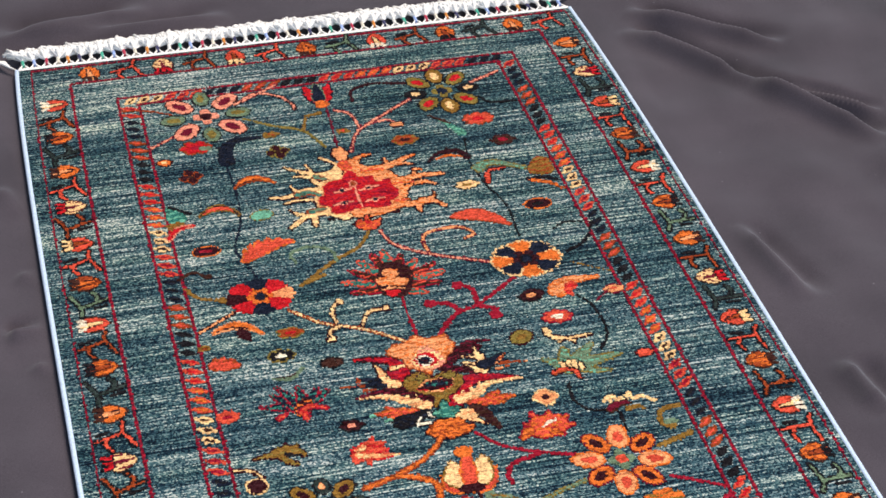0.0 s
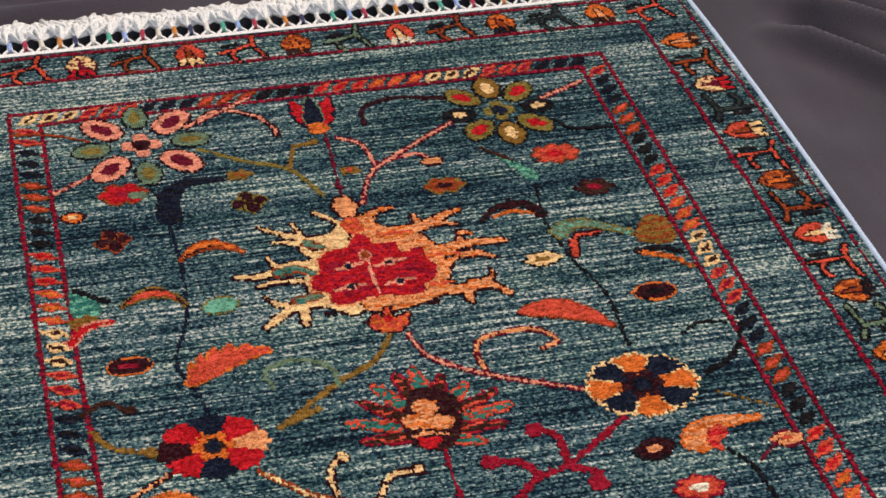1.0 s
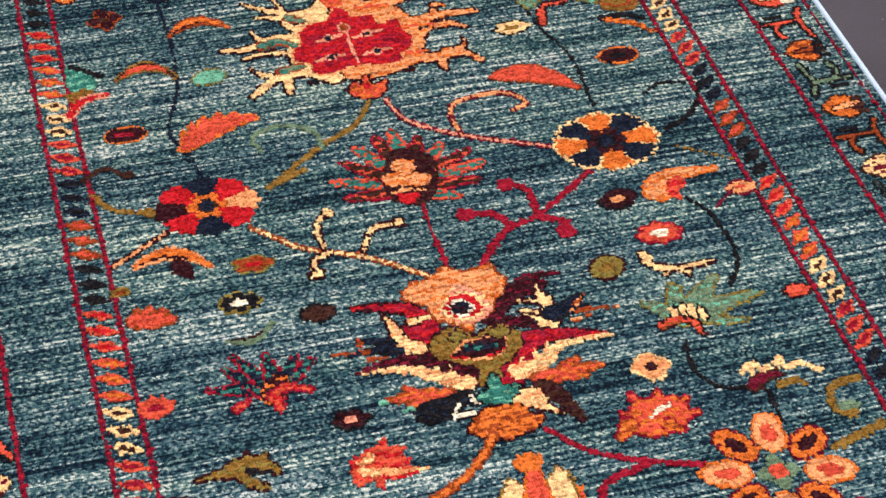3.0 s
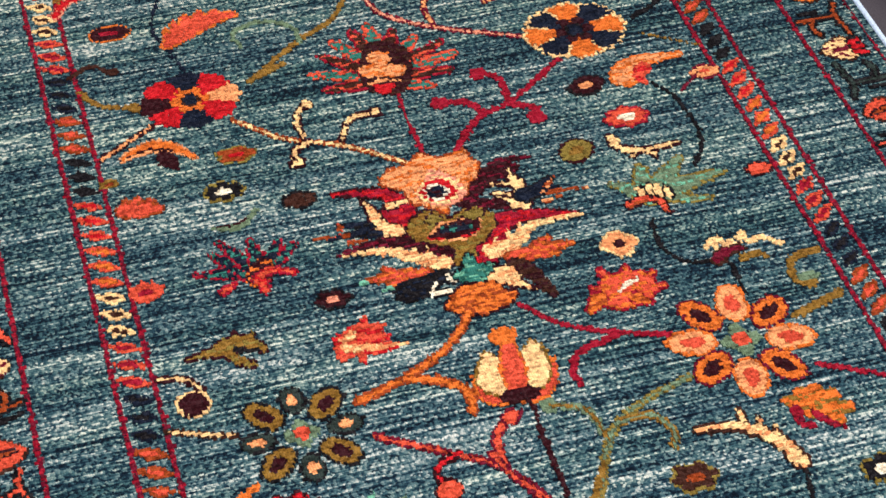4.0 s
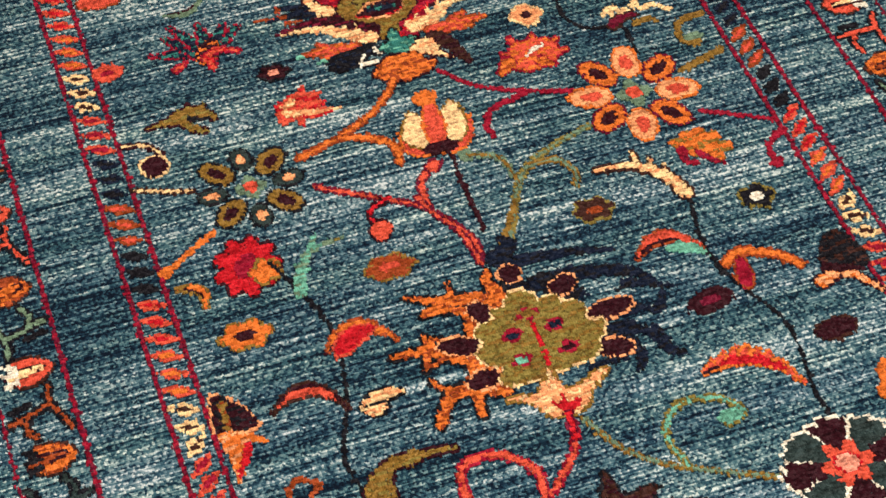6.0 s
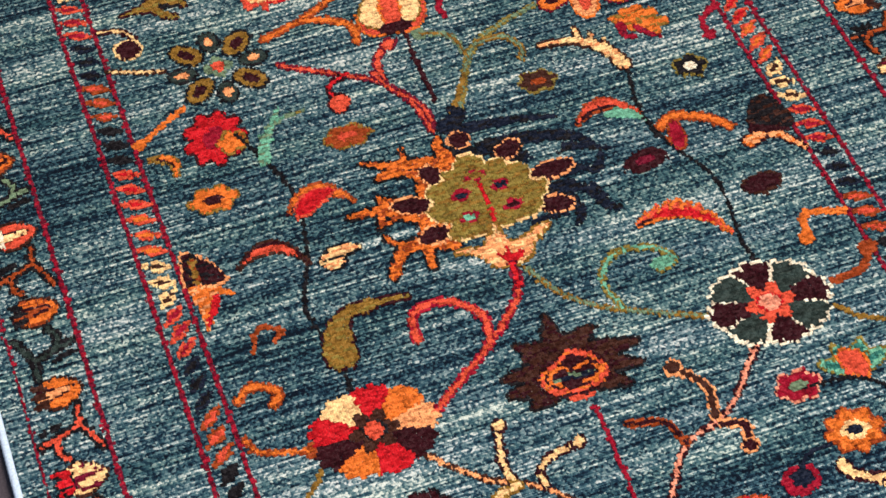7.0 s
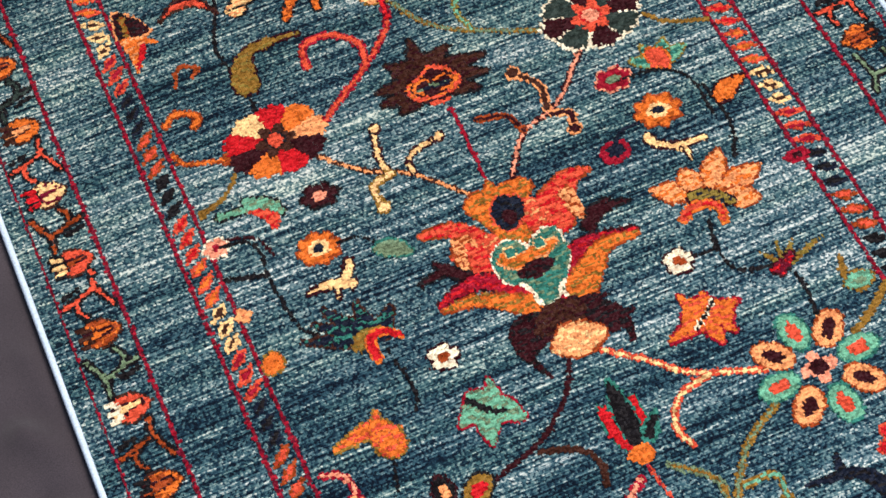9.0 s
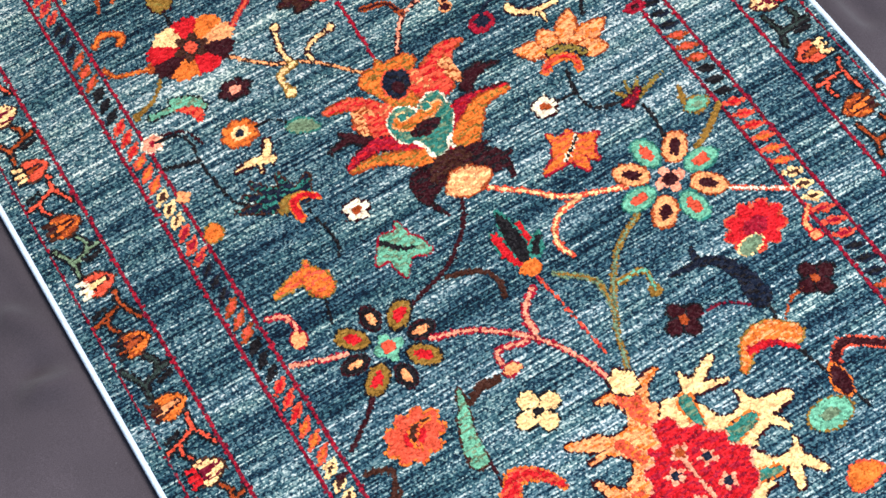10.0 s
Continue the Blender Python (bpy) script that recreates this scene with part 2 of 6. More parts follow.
def line(pts, width, colour, edge=None, taper=None, dashed=None):
    """A knotted line of some width, that may taper, or be dashed with a second colour."""
    q = bendy(pts)
    r = width + 2 * KNOT
    got = cells(q[:, 0].min() - r, q[:, 0].max() + r, q[:, 1].min() - r, q[:, 1].max() + r)
    if not got:
        return
    box, gx, gy = got
    best = np.full(gx.shape, 9.0)
    along = np.zeros(gx.shape)
    for k, (a, b) in enumerate(zip(q, q[1:])):
        d = b - a
        s = np.clip(((gx - a[0]) * d[0] + (gy - a[1]) * d[1]) / max(d @ d, 1e-12), 0, 1)
        e = np.hypot(gx - a[0] - s * d[0], gy - a[1] - s * d[1])
        hit = e < best
        along[hit] = (k + s[hit]) / (len(q) - 1)
        best = np.minimum(best, e)
    w = width / 2 if not taper else width / 2 * (1 + (taper - 1) * along)
    mask = best < np.maximum(w, KNOT * 0.55)
    dye(box, mask, colour, edge)
    if dashed:
        length = np.hypot(*(q[1:] - q[:-1]).T).sum()
        dye(box, mask & ((along * length / KNOT / 2.2).astype(int) % 2 == 0), dashed)


def leaf(a, b, width, colour, edge=None, bend=0.0, vein=None, teeth=0):
    """A pointed leaf from a to b, bowed to its left, with teeth along its outer side."""
    a, b = np.array(a, float), np.array(b, float)
    d = b - a
    length = np.hypot(*d)
    r = width + abs(bend) * length + KNOT
    got = cells(min(a[0], b[0]) - r, max(a[0], b[0]) + r, min(a[1], b[1]) - r, max(a[1], b[1]) + r)
    if not got:
        return
    box, gx, gy = got
    s = ((gx - a[0]) * d[0] + (gy - a[1]) * d[1]) / length ** 2
    h = (-(gx - a[0]) * d[1] + (gy - a[1]) * d[0]) / length - 4 * bend * length * s * (1 - s)
    inside = (s > 0) & (s < 1)
    w = width / 2 * np.clip(np.sin(np.pi * np.clip(s, 0, 1) ** 0.75), 0, 1) ** 0.8
    up = w if not teeth else w * (0.45 + 1.1 * ((s * teeth) % 1.0))
    if abs(bend) >= 0.2:
        up, low = 0.75 * up, -0.15 * w
        mask = inside & (h * np.sign(bend) < up) & (h * np.sign(bend) > low)
        dye(box, mask, colour, edge)
        dye(box, mask & (h * np.sign(bend) < 0.18 * up) & (s < 0.7), "maroon" if colour not in ("maroon", "brown", "navy") else "coral")
    else:
        mask = inside & (h < up) & (h > -w)
        dye(box, mask, colour, edge)
    if vein:
        dye(box, mask & (np.abs(h) < 0.24 * width) & (s > 0.18) & (s < 0.8), vein)


sketch = np.zeros((NY, NX), bool)     # the knots of a shape that is still being drawn


def limb(*pts, w=0.01, tip=0.3):
    """Add a stroke that tapers towards its last point."""
    q = bendy(pts)
    got = cells(q[:, 0].min() - w, q[:, 0].max() + w, q[:, 1].min() - w, q[:, 1].max() + w)
    if not got:
        return
    box, gx, gy = got
    best = np.full(gx.shape, 9.0)
    for k, (a, b) in enumerate(zip(q, q[1:])):
        d = b - a
        s = np.clip(((gx - a[0]) * d[0] + (gy - a[1]) * d[1]) / max(d @ d, 1e-12), 0, 1)
        half = w / 2 * (1 + (tip - 1) * ((k + s) / (len(q) - 1)) ** 1.3)
        best = np.minimum(best, np.hypot(gx - a[0] - s * d[0], gy - a[1] - s * d[1]) - np.maximum(half, 0.6 * KNOT))
    sketch[box] |= best < 0


def area(*pts, round=True):
    """Add a closed outline through the points, rounded or cornered."""
    q = np.array(pts, float)
    if round:
        n = len(q)
        q = bendy([pts[-2], pts[-1], *pts, pts[0], pts[1]], 5)[10:10 + 5 * n]
    got = cells(q[:, 0].min(), q[:, 0].max(), q[:, 1].min(), q[:, 1].max())
    if not got:
        return
    box, gx, gy = got
    odd = np.zeros(gx.shape, bool)
    for a, b in zip(q, np.roll(q, -1, 0)):
        if a[1] != b[1]:
            odd ^= ((a[1] > gy) != (b[1] > gy)) & (gx < (b[0] - a[0]) * (gy - a[1]) / (b[1] - a[1]) + a[0])
    sketch[box] |= odd


def gap(c, a, b, turn=0.0):
    """Take an oval out of the shape, so that the ground shows."""
    box, gx, gy = cells(c[0] - a - b, c[0] + a + b, c[1] - a - b, c[1] + a + b)
    co, si = math.cos(turn), math.sin(turn)
    sketch[box] &= np.hypot(((gx - c[0]) * co + (gy - c[1]) * si) / a, ((gy - c[1]) * co - (gx - c[0]) * si) / b) > 1


def knot(colour, edge=None, fleck=None, part_of=None, name=None):
    """Knot the drawn shape in a colour, with an edge round it and streaks of a second dye, and clear the sketch."""
    if name:
        motif(name, under=part_of)
    box = (slice(0, NY), slice(0, NX))
    dye(box, sketch, colour, edge)
    if fleck:
        jj, ii = np.nonzero(sketch)
        pick = np.sin(jj * 1.9 + 3.0 * np.sin(ii * 0.21)) * np.sin(ii * 0.33 + jj * 0.8) > 0.25
        hue[jj[pick], ii[pick]] = NAMES.index(fleck)
    sketch[:] = False


def stem(*pts, colour="wine", w=0.006, core=None, edge=None):
    motif("stem")
    w = w * (0.55 if edge else 0.72)
    line(pts, w, colour, edge)
    if len(pts) == 3 and w > 0.0038 and math.hypot(pts[2][0] - pts[0][0], pts[2][1] - pts[0][1]) < 0.06:
        oval(pts[-1], w * 1.25, w * 1.1, 0.3, colour, edge)
    if core:
        line(pts, w * 0.45, core)


def twig(*pts, colour="pink", edge="wine", w=0.0055):
    """A two-coloured stem, twisted like a cord."""
    motif("stem")
    line(pts, w, edge)
    line(pts, w * 0.5, colour, dashed=None)


def petal(c, q, colour, core, edge, long, wide, under):
    motif("petal", under=under)
    t = math.atan2(q[1] - c[1], q[0] - c[0])
    oval(q, long, wide, t, colour, edge)
    oval(q, long * 0.55, wide * 0.5, t, core)


def rosette(c, q, petals, heart, label, fat=0.26):
    """Eight petals round a small heart; q lies in the middle of one petal."""
    top = motif("rosette", label)
    r, t0 = 1.1 * math.hypot(q[0] - c[0], q[1] - c[1]), math.atan2(q[1] - c[1], q[0] - c[0])
    oval(c, r * 0.36, r * 0.36, 0, heart[0], None, 4, 0.3)
    oval(c, r * 0.2, r * 0.2, 0, heart[1])
    for k in range(8):
        t = t0 + k * math.pi / 4
        colour, core, edge = petals[k % len(petals)]
        small = 0.80 if colour in ("sage", "moss", "black") else 1.0
        petal(c, (c[0] + r * math.cos(t), c[1] + r * math.sin(t)), colour, core, edge, r * 0.47 * small, r * fat * 1.15 * small, top)


def wheel(c, q, sectors, rim, heart, label):
    """A round flower of coloured sectors with a notched rim; q lies on the rim."""
    top = motif("flower", label)
    r = math.hypot(q[0] - c[0], q[1] - c[1])
    got = cells(c[0] - 1.2 * r, c[0] + 1.2 * r, c[1] - 1.2 * r, c[1] + 1.2 * r)
    box, gx, gy = got
    d, t = np.hypot(gx - c[0], (gy - c[1]) / 0.82), np.arctan2((gy - c[1]) / 0.82, gx - c[0])
    n = len(sectors)
    lim = r * (0.95 + 0.03 * np.cos(t * n)) + r * 0.05 * (((t * 26 / math.tau) % 1) > 0.5)
    if rim:
        dye(box, d < lim, rim)
        lim = lim - 1.4 * KNOT
    for k, s in enumerate(sectors):
        motif("petal", under=top)
        turn = (t - math.tau * k / n + 5 * math.pi) % math.tau - math.pi
        dye(box, (d < lim) & (np.abs(turn) < math.pi / n), s)
        if rim and k % 2 == 0:
            dye(box, (d < lim) & (d > 0.5 * r) & (np.abs(np.abs(turn) - math.pi / n) * d < 0.8 * KNOT), rim)
    motif("heart", under=top)
    oval(c, r * 0.36, r * 0.36, 0, heart[0], None, 6, 0.25)
    oval(c, r * 0.16, r * 0.16, 0, heart[1], heart[2] if len(heart) > 2 else None)


def bud(c, size, colour, core=None, edge=None, turn=0.0, tall=0.6, lobes=0, name="bud"):
    motif(name)
    oval(c, size, size * tall, turn, colour, edge, lobes, 0.16)
    if core:
        oval(c, size * 0.45, size * tall * 0.4, turn, core)


def crossed(c, size, colour, edge, heart):
    """A small flower of four square petals."""
    motif("flower")
    for k in range(4):
        t = math.radians(12 + 90 * k)
        oval((c[0] + size * 0.6 * math.cos(t), c[1] + size * 0.6 * math.sin(t)), size * 0.5, size * 0.42, t, colour, edge)
    oval(c, size * 0.25, size * 0.25, 0, heart)


def single(a, b, width, colour, edge=None, bend=0.0, vein=None, teeth=0):
    motif("leaf")
    leaf(a, b, width, colour, edge, bend, vein, teeth)


def fan(c, size, spokes, colour, core, heart, start=-20, end=200, edge=None, wide=0.34):
    """A half flower of pointed leaves that spread from a base."""
    motif("flower")
    for k in range(spokes):
        t = math.radians(start + (end - start) * k / (spokes - 1))
        tip = (c[0] + size * math.cos(t), c[1] + size * 0.85 * math.sin(t))
        leaf(c, tip, size * wide, colour, edge, 0, core)
    oval(c, size * 0.34, size * 0.26, 0, heart)


# guard lines of the two border bands, one within the other
BANDS = [(-0.430, 0.440, -0.010), (-0.3734, 0.3787, -0.059), (-0.3072, 0.3147, -0.114), (-0.2773, 0.2847, -0.136)]
for x0, x1, y1 in BANDS:
    y0 = -LENGTH - y1
    for a, b in (((x0, y1), (x0, y0)), ((x1, y1), (x1, y0)), ((x0, y1), (x1, y1)), ((x0, y0), (x1, y0))):
        motif("guard_line")
        line((a, b), 0.0040, "wine", dashed="crimson")

# slanted lozenges in the narrow band, three of a colour
TURNS = (("cream", "rust"), ("crimson", "coral"), ("black", "navy"), ("coral", "rust"), ("black", "black"), ("red", "coral"), ("orange", "coral"))


def lozenge(c, k, flip, along=False):
    colour, edge = TURNS[(k // 3) % 7]
    motif("lozenge")
    t = math.radians(30 * flip) if not along else math.radians(38)
    if colour == "cream":
        oval(c, 0.0115, 0.0058, t, "cream", None, 4, 0.2)
        oval(c, 0.0068, 0.0026, t, "brown")
    else:
        oval(c, 0.0125 if colour != "black" else 0.0112, 0.0050, t, edge, None, 4, 0.15)
        oval(c, 0.0085, 0.0026, t, colour)


for side, x, y0, STEP in ((-1, -0.2922, -0.480, 0.01855), (1, 0.2997, -0.459, 0.01840)):
    for k in range(-21, 115):
        y = y0 + STEP - k * STEP
        if -LENGTH + 0.14 < y < -0.141:
            lozenge((x, y), k % 21, (-0.7 if side < 0 else 1.3) if y > (-1.268 if side < 0 else -1.228) else (1.4 if side < 0 else -0.6))
for k in range(30):
    lozenge((-0.288 + k * 0.0198, -0.125), k % 21, 1, True)
    lozenge((-0.288 + k * 0.0198, -LENGTH + 0.125), k % 21, 1, True)

# flowers and forked twigs of the wide band
BLOOMS = (("orange", "apricot", "brown"), ("cream", "wine", "red"), ("coral", "rust", "cream"), ("rust", "orange", "brown"), ("coral", "cream", "ivory"), ("orange", "rust", "black"))


def bloom(c, k, turn):
    """A pointed flower that lies across the band, with a cup at its foot."""
    motif("border_flower")
    colour, core, cup = BLOOMS[k % 6]
    co, si = math.cos(turn), math.sin(turn)

    def put(u, v):
        u, v = 0.84 * u, 0.84 * v
        return c[0] + u * co - v * si, c[1] + u * si + v * co

    area(put(-0.012, -0.015), put(0.006, -0.017), put(0.024, 0.0), put(0.006, 0.016), put(-0.012, 0.014), put(-0.018, 0.0))
    knot(colour, "brown", core if k % 2 else None)
    limb(put(-0.016, -0.002), put(0.014, 0.002), w=0.009, tip=0.3)
    knot(core, "maroon" if core != "wine" else None)
    for v in (-0.012, 0.0, 0.012):
        limb(put(-0.012, v * 0.7), put(-0.022, v), w=0.006, tip=0.8)
    knot(cup, "black" if cup in ("cream", "red") else None)


def forked(c, k, turn):
    """A black-edged twig shaped like a leaping thing, with two prongs."""
    motif("border_twig")
    colour = ("coral", "rust", "coral", "sage", "rust", "moss")[k % 6]
    co, si = math.cos(turn), math.sin(turn)

    def put(*pts):
        return [(c[0] + u * co - v * si, c[1] + u * si + v * co) for u, v in pts]

    for w, col in ((0.0082, "black"), (0.0036, colour)):
        line(put((0.016, 0.024), (0.012, 0.006), (0.020, -0.022)), w, col)
        line(put((-0.024, -0.001), (-0.006, 0.002), (0.012, 0.006)), w, col)
        line(put((-0.008, 0.002), (-0.014, -0.010), (-0.009, -0.022)), w, col)
    line(put((-0.020, 0.010), (-0.004, 0.012)), 0.005, "black")


for x, y0, flip, SPACE in ((-0.4015, -0.199, 1, 0.0877), (0.4095, -0.1945, -1, 0.0881)):
    for k in range(-1, 29):
        y = y0 - k * SPACE
        if -LENGTH + 0.03 < y < -0.02:
            bloom((x, y), k + 5 + (flip < 0) * 2, 0 if flip > 0 else math.pi)
        if -LENGTH + 0.07 < y - SPACE / 2 < -0.06:
            forked((x, y - SPACE / 2), k + 5, (0.15 if k % 2 else math.pi + 0.15) * flip)
for k in range(7):
    for y in (-0.0345, -LENGTH + 0.0345):
        bloom((-0.342 + k * 0.114, y), k, math.pi / 2)
        forked((-0.342 + 0.057 + k * 0.114, y), k, 0.1)

# the field, first row of plants
twig((0.006, -0.328), (0.027, -0.280), (0.069, -0.247), (0.123, -0.211))
twig((0.032, -0.269), (0.027, -0.232), (0.005, -0.215))
twig((0.049, -0.261), (0.075, -0.258), (0.089, -0.269))
bud((0.088, -0.273), 0.010, "apricot", None, "maroon")
stem((-0.137, -0.169), (-0.103, -0.145), (-0.071, -0.158), (-0.053, -0.183), (-0.052, -0.201), colour="pink", w=0.006, edge="maroon")
twig((-0.124, -0.161), (-0.066, -0.127))
twig((-0.231, -0.229), (-0.275, -0.257))
stem((-0.305, -0.149), (-0.268, -0.157), (-0.233, -0.175), colour="rust", w=0.004)
stem((-0.131, -0.208), (-0.090, -0.238), (-0.050, -0.260), (-0.027, -0.307), colour="olive", w=0.006)
stem((-0.050, -0.260), (-0.039, -0.225), (-0.018, -0.218), colour="gold", w=0.006)
stem((-0.010, -0.311), (-0.004, -0.205), colour="wine", w=0.004)
twig((0.225, -0.186), (0.277, -0.162))
stem((0.227, -0.226), (0.242, -0.245), (0.282, -0.249), colour="black", w=0.005)
stem((0.129, -0.166), (0.078, -0.156), (0.043, -0.169), (0.038, -0.197), colour="maroon", w=0.007)
stem((0.176, -0.330), (0.168, -0.384), (0.174, -0.448), (0.189, -0.506), (0.185, -0.577), colour="black", w=0.0035)
stem((-0.176, -0.310), (-0.173, -0.389), (-0.179, -0.461), (-0.197, -0.519), (-0.187, -0.558), (-0.179, -0.595), colour="navy", w=0.0035)
twig((0.003, -0.523), (0.014, -0.557), (0.055, -0.589), (0.128, -0.624), w=0.006)
twig((0.056, -0.588), (0.055, -0.557), (0.069, -0.541), (0.109, -0.539), (0.127, -0.558), (0.112, -0.566), colour="apricot", w=0.006)
stem((-0.013, -0.523), (-0.034, -0.553), (-0.073, -0.576), (-0.125, -0.618), colour="gold", w=0.007)
stem((-0.069, -0.576), (-0.071, -0.555), (-0.095, -0.538), (-0.126, -0.546), (-0.123, -0.568), colour="sage", w=0.006)
stem((0.239, -0.626), (0.271, -0.607), (0.293, -0.568), colour="black", w=0.006)
stem((0.236, -0.649), (0.284, -0.681), colour="gold", w=0.003)
stem((0.279, -0.565), (0.255, -0.561), (0.236, -0.572), colour="black", w=0.004)
stem((-0.280, -0.571), (-0.262, -0.559), (-0.243, -0.572), colour="brown", w=0.006)
stem((-0.276, -0.593), (-0.262, -0.614), (-0.232, -0.626), colour="gold", w=0.007)
motif("tulip", "red and dark tulip with pointed petals")
leaf((-0.010, -0.197), (-0.027, -0.142), 0.020, "red", "navy")
leaf((-0.009, -0.197), (0.013, -0.142), 0.020, "red", "navy")
leaf((-0.011, -0.201), (-0.008, -0.136), 0.018, "navy", "sage")
oval((-0.009, -0.195), 0.011, 0.010, 0, "orange")
rosette((-0.184, -0.191), (-0.185, -0.147), (("sage", "olive", "black"), ("pink", "wine", "maroon")), ("pink", "maroon"), "pink and sage rosette of eight petals")
rosette((0.177, -0.199), (0.176, -0.161), (("gold", "cream", "black"), ("olive", "red", "black"), ("black", "cream", "black"), ("olive", "red", "black")), ("olive", "navy"), "olive, red and cream rosette of eight petals")
top = motif("palmette", "large palmette with red heart and cream flames")
limb((-0.059, -0.483), (-0.015, -0.477), (0.040, -0.486), w=0.0067, tip=0.6)
knot("black", None, "maroon", top, "shadow_leaf")
limb((-0.007, -0.374), (-0.046, -0.376), (-0.071, -0.365), (-0.097, -0.346), w=0.0132, tip=0.15)
limb((-0.023, -0.370), (-0.023, -0.353), (-0.042, -0.333), w=0.0083)
limb((-0.060, -0.367), (-0.065, -0.347), w=0.0049)
limb((-0.025, -0.406), (-0.056, -0.396), (-0.066, -0.377), (-0.088, -0.373), w=0.0107, tip=0.2)
limb((-0.029, -0.424), (-0.075, -0.408), (-0.104, -0.419), (-0.129, -0.416), w=0.0100, tip=0.45)
limb((-0.091, -0.410), (-0.096, -0.393), w=0.0052, tip=0.4)
limb((-0.031, -0.455), (-0.064, -0.436), (-0.090, -0.430), (-0.112, -0.433), w=0.0073)
limb((-0.030, -0.473), (-0.063, -0.466), (-0.088, -0.470), (-0.114, -0.490), w=0.0123, tip=0.5)
limb((-0.077, -0.468), (-0.080, -0.493), w=0.0094, tip=0.6)
limb((-0.084, -0.466), (-0.099, -0.461), (-0.107, -0.449), w=0.0067)
area((-0.033, -0.366), (0.007, -0.352), (-0.024, -0.482), (-0.063, -0.465), (-0.067, -0.424))
gap((-0.082, -0.390), 0.0140, 0.0154)
gap((-0.093, -0.446), 0.0142, 0.0136)
knot("cream", "maroon", None, top, "mane")
limb((-0.009, -0.362), (0.014, -0.344), (0.033, -0.340), w=0.0110, tip=0.2)
limb((0.009, -0.377), (0.049, -0.375), (0.079, -0.360), (0.093, -0.355), w=0.0151, tip=0.2)
limb((0.064, -0.372), (0.086, -0.377), w=0.0070)
limb((0.051, -0.372), (0.049, -0.354), w=0.0064)
limb((0.031, -0.401), (0.056, -0.413), (0.088, -0.408), (0.123, -0.410), w=0.0173, tip=0.3)
limb((0.083, -0.407), (0.082, -0.391), (0.093, -0.393), w=0.0065, tip=0.6)
limb((0.029, -0.433), (0.062, -0.434), (0.087, -0.423), (0.104, -0.432), w=0.0161, tip=0.2)
limb((0.032, -0.461), (0.062, -0.472), (0.090, -0.471), (0.105, -0.487), w=0.0158, tip=0.3)
limb((0.068, -0.473), (0.069, -0.492), w=0.0095, tip=0.5)
limb((0.075, -0.464), (0.093, -0.464), (0.099, -0.450), w=0.0053)
area((-0.007, -0.352), (0.038, -0.376), (0.058, -0.407), (0.059, -0.453), (0.038, -0.480), (-0.026, -0.479))
gap((0.080, -0.442), 0.0156, 0.0150)
gap((0.028, -0.357), 0.0165, 0.0139)
gap((0.067, -0.392), 0.0146, 0.0129)
knot("apricot", "maroon", "orange", top, "mane")
area((-0.020, -0.353), (-0.007, -0.347), (-0.000, -0.366), (-0.011, -0.376), (-0.019, -0.367))
limb((0.012, -0.378), (0.042, -0.380), w=0.0059)
limb((0.032, -0.420), (0.076, -0.420), w=0.0081)
limb((0.041, -0.460), (0.063, -0.461), w=0.0070)
knot("coral", None, "orange", top, "flame_tongue")
limb((-0.090, -0.417), (-0.073, -0.414), (-0.059, -0.424), w=0.0092, tip=0.6)
limb((-0.058, -0.379), (-0.046, -0.387), w=0.0081, tip=0.8)
limb((-0.080, -0.460), (-0.061, -0.457), w=0.0077, tip=0.8)
knot("sage", "rust", "teal", top, "flame_eye")
area((-0.011, -0.374), (0.000, -0.381), (0.002, -0.392), (0.021, -0.393), (0.024, -0.407), (0.043, -0.407), (0.044, -0.422), (0.051, -0.435), (0.044, -0.453), (0.034, -0.460), (0.027, -0.473), (-0.012, -0.467), (-0.040, -0.475), (-0.052, -0.468), (-0.052, -0.455), (-0.064, -0.447), (-0.063, -0.431), (-0.053, -0.423), (-0.053, -0.409), (-0.041, -0.395), (-0.022, -0.392))
knot("red", "apricot", "crimson", top, "heart")
limb((-0.044, -0.416), (-0.017, -0.418), w=0.0076, tip=0.6)
limb((0.024, -0.431), (0.045, -0.445), w=0.0084, tip=0.6)
limb((-0.041, -0.452), (-0.009, -0.455), w=0.0063, tip=0.6)
knot("crimson")
line(((-0.008, -0.415), (-0.009, -0.438), (-0.008, -0.463)), 0.003, "pink")
oval((-0.009, -0.407), 0.0070, 0.0081, 0, "pink")
oval((-0.009, -0.407), 0.0043, 0.0045, 0, "rust")
for c in ((-0.027, -0.420), (0.011, -0.421), (0.013, -0.450), (-0.031, -0.449)):
    line(((c[0] - 0.014, c[1] - 0.003), c, (c[0] + 0.014, c[1] + 0.002)), 0.004, "pink")
    oval(c, 0.0053, 0.0053, 0.2, "pink")
    oval(c, 0.0037, 0.0035, 0.2, "navy")
area((-0.028, -0.505), (-0.018, -0.491), (-0.014, -0.499), (-0.007, -0.482), (-0.003, -0.499), (0.011, -0.495), (0.002, -0.515), (-0.014, -0.518))
knot("coral", "maroon", "orange", top, "base")
oval((-0.009, -0.501), 0.0041, 0.0050, 0, "red")
oval((-0.011, -0.330), 0.0110, 0.0161, 0, "apricot", "maroon", 6, 0.1)
bud((0.210, -0.284), 0.022, "coral", "red", "rust", 0, 0.62, 8, "flower")
bud((0.089, -0.315), 0.018, "rust", "maroon", "gold", 0, 0.6, 6, "flower")
bud((0.230, -0.346), 0.017, "brown", "crimson", "maroon", 0, 0.62, 6, "flower")
bud((0.148, -0.445), 0.017, "cream", "gold", "black", 0.1, 0.5)
bud((0.233, -0.511), 0.019, "maroon", "black", "orange", 0, 0.55)
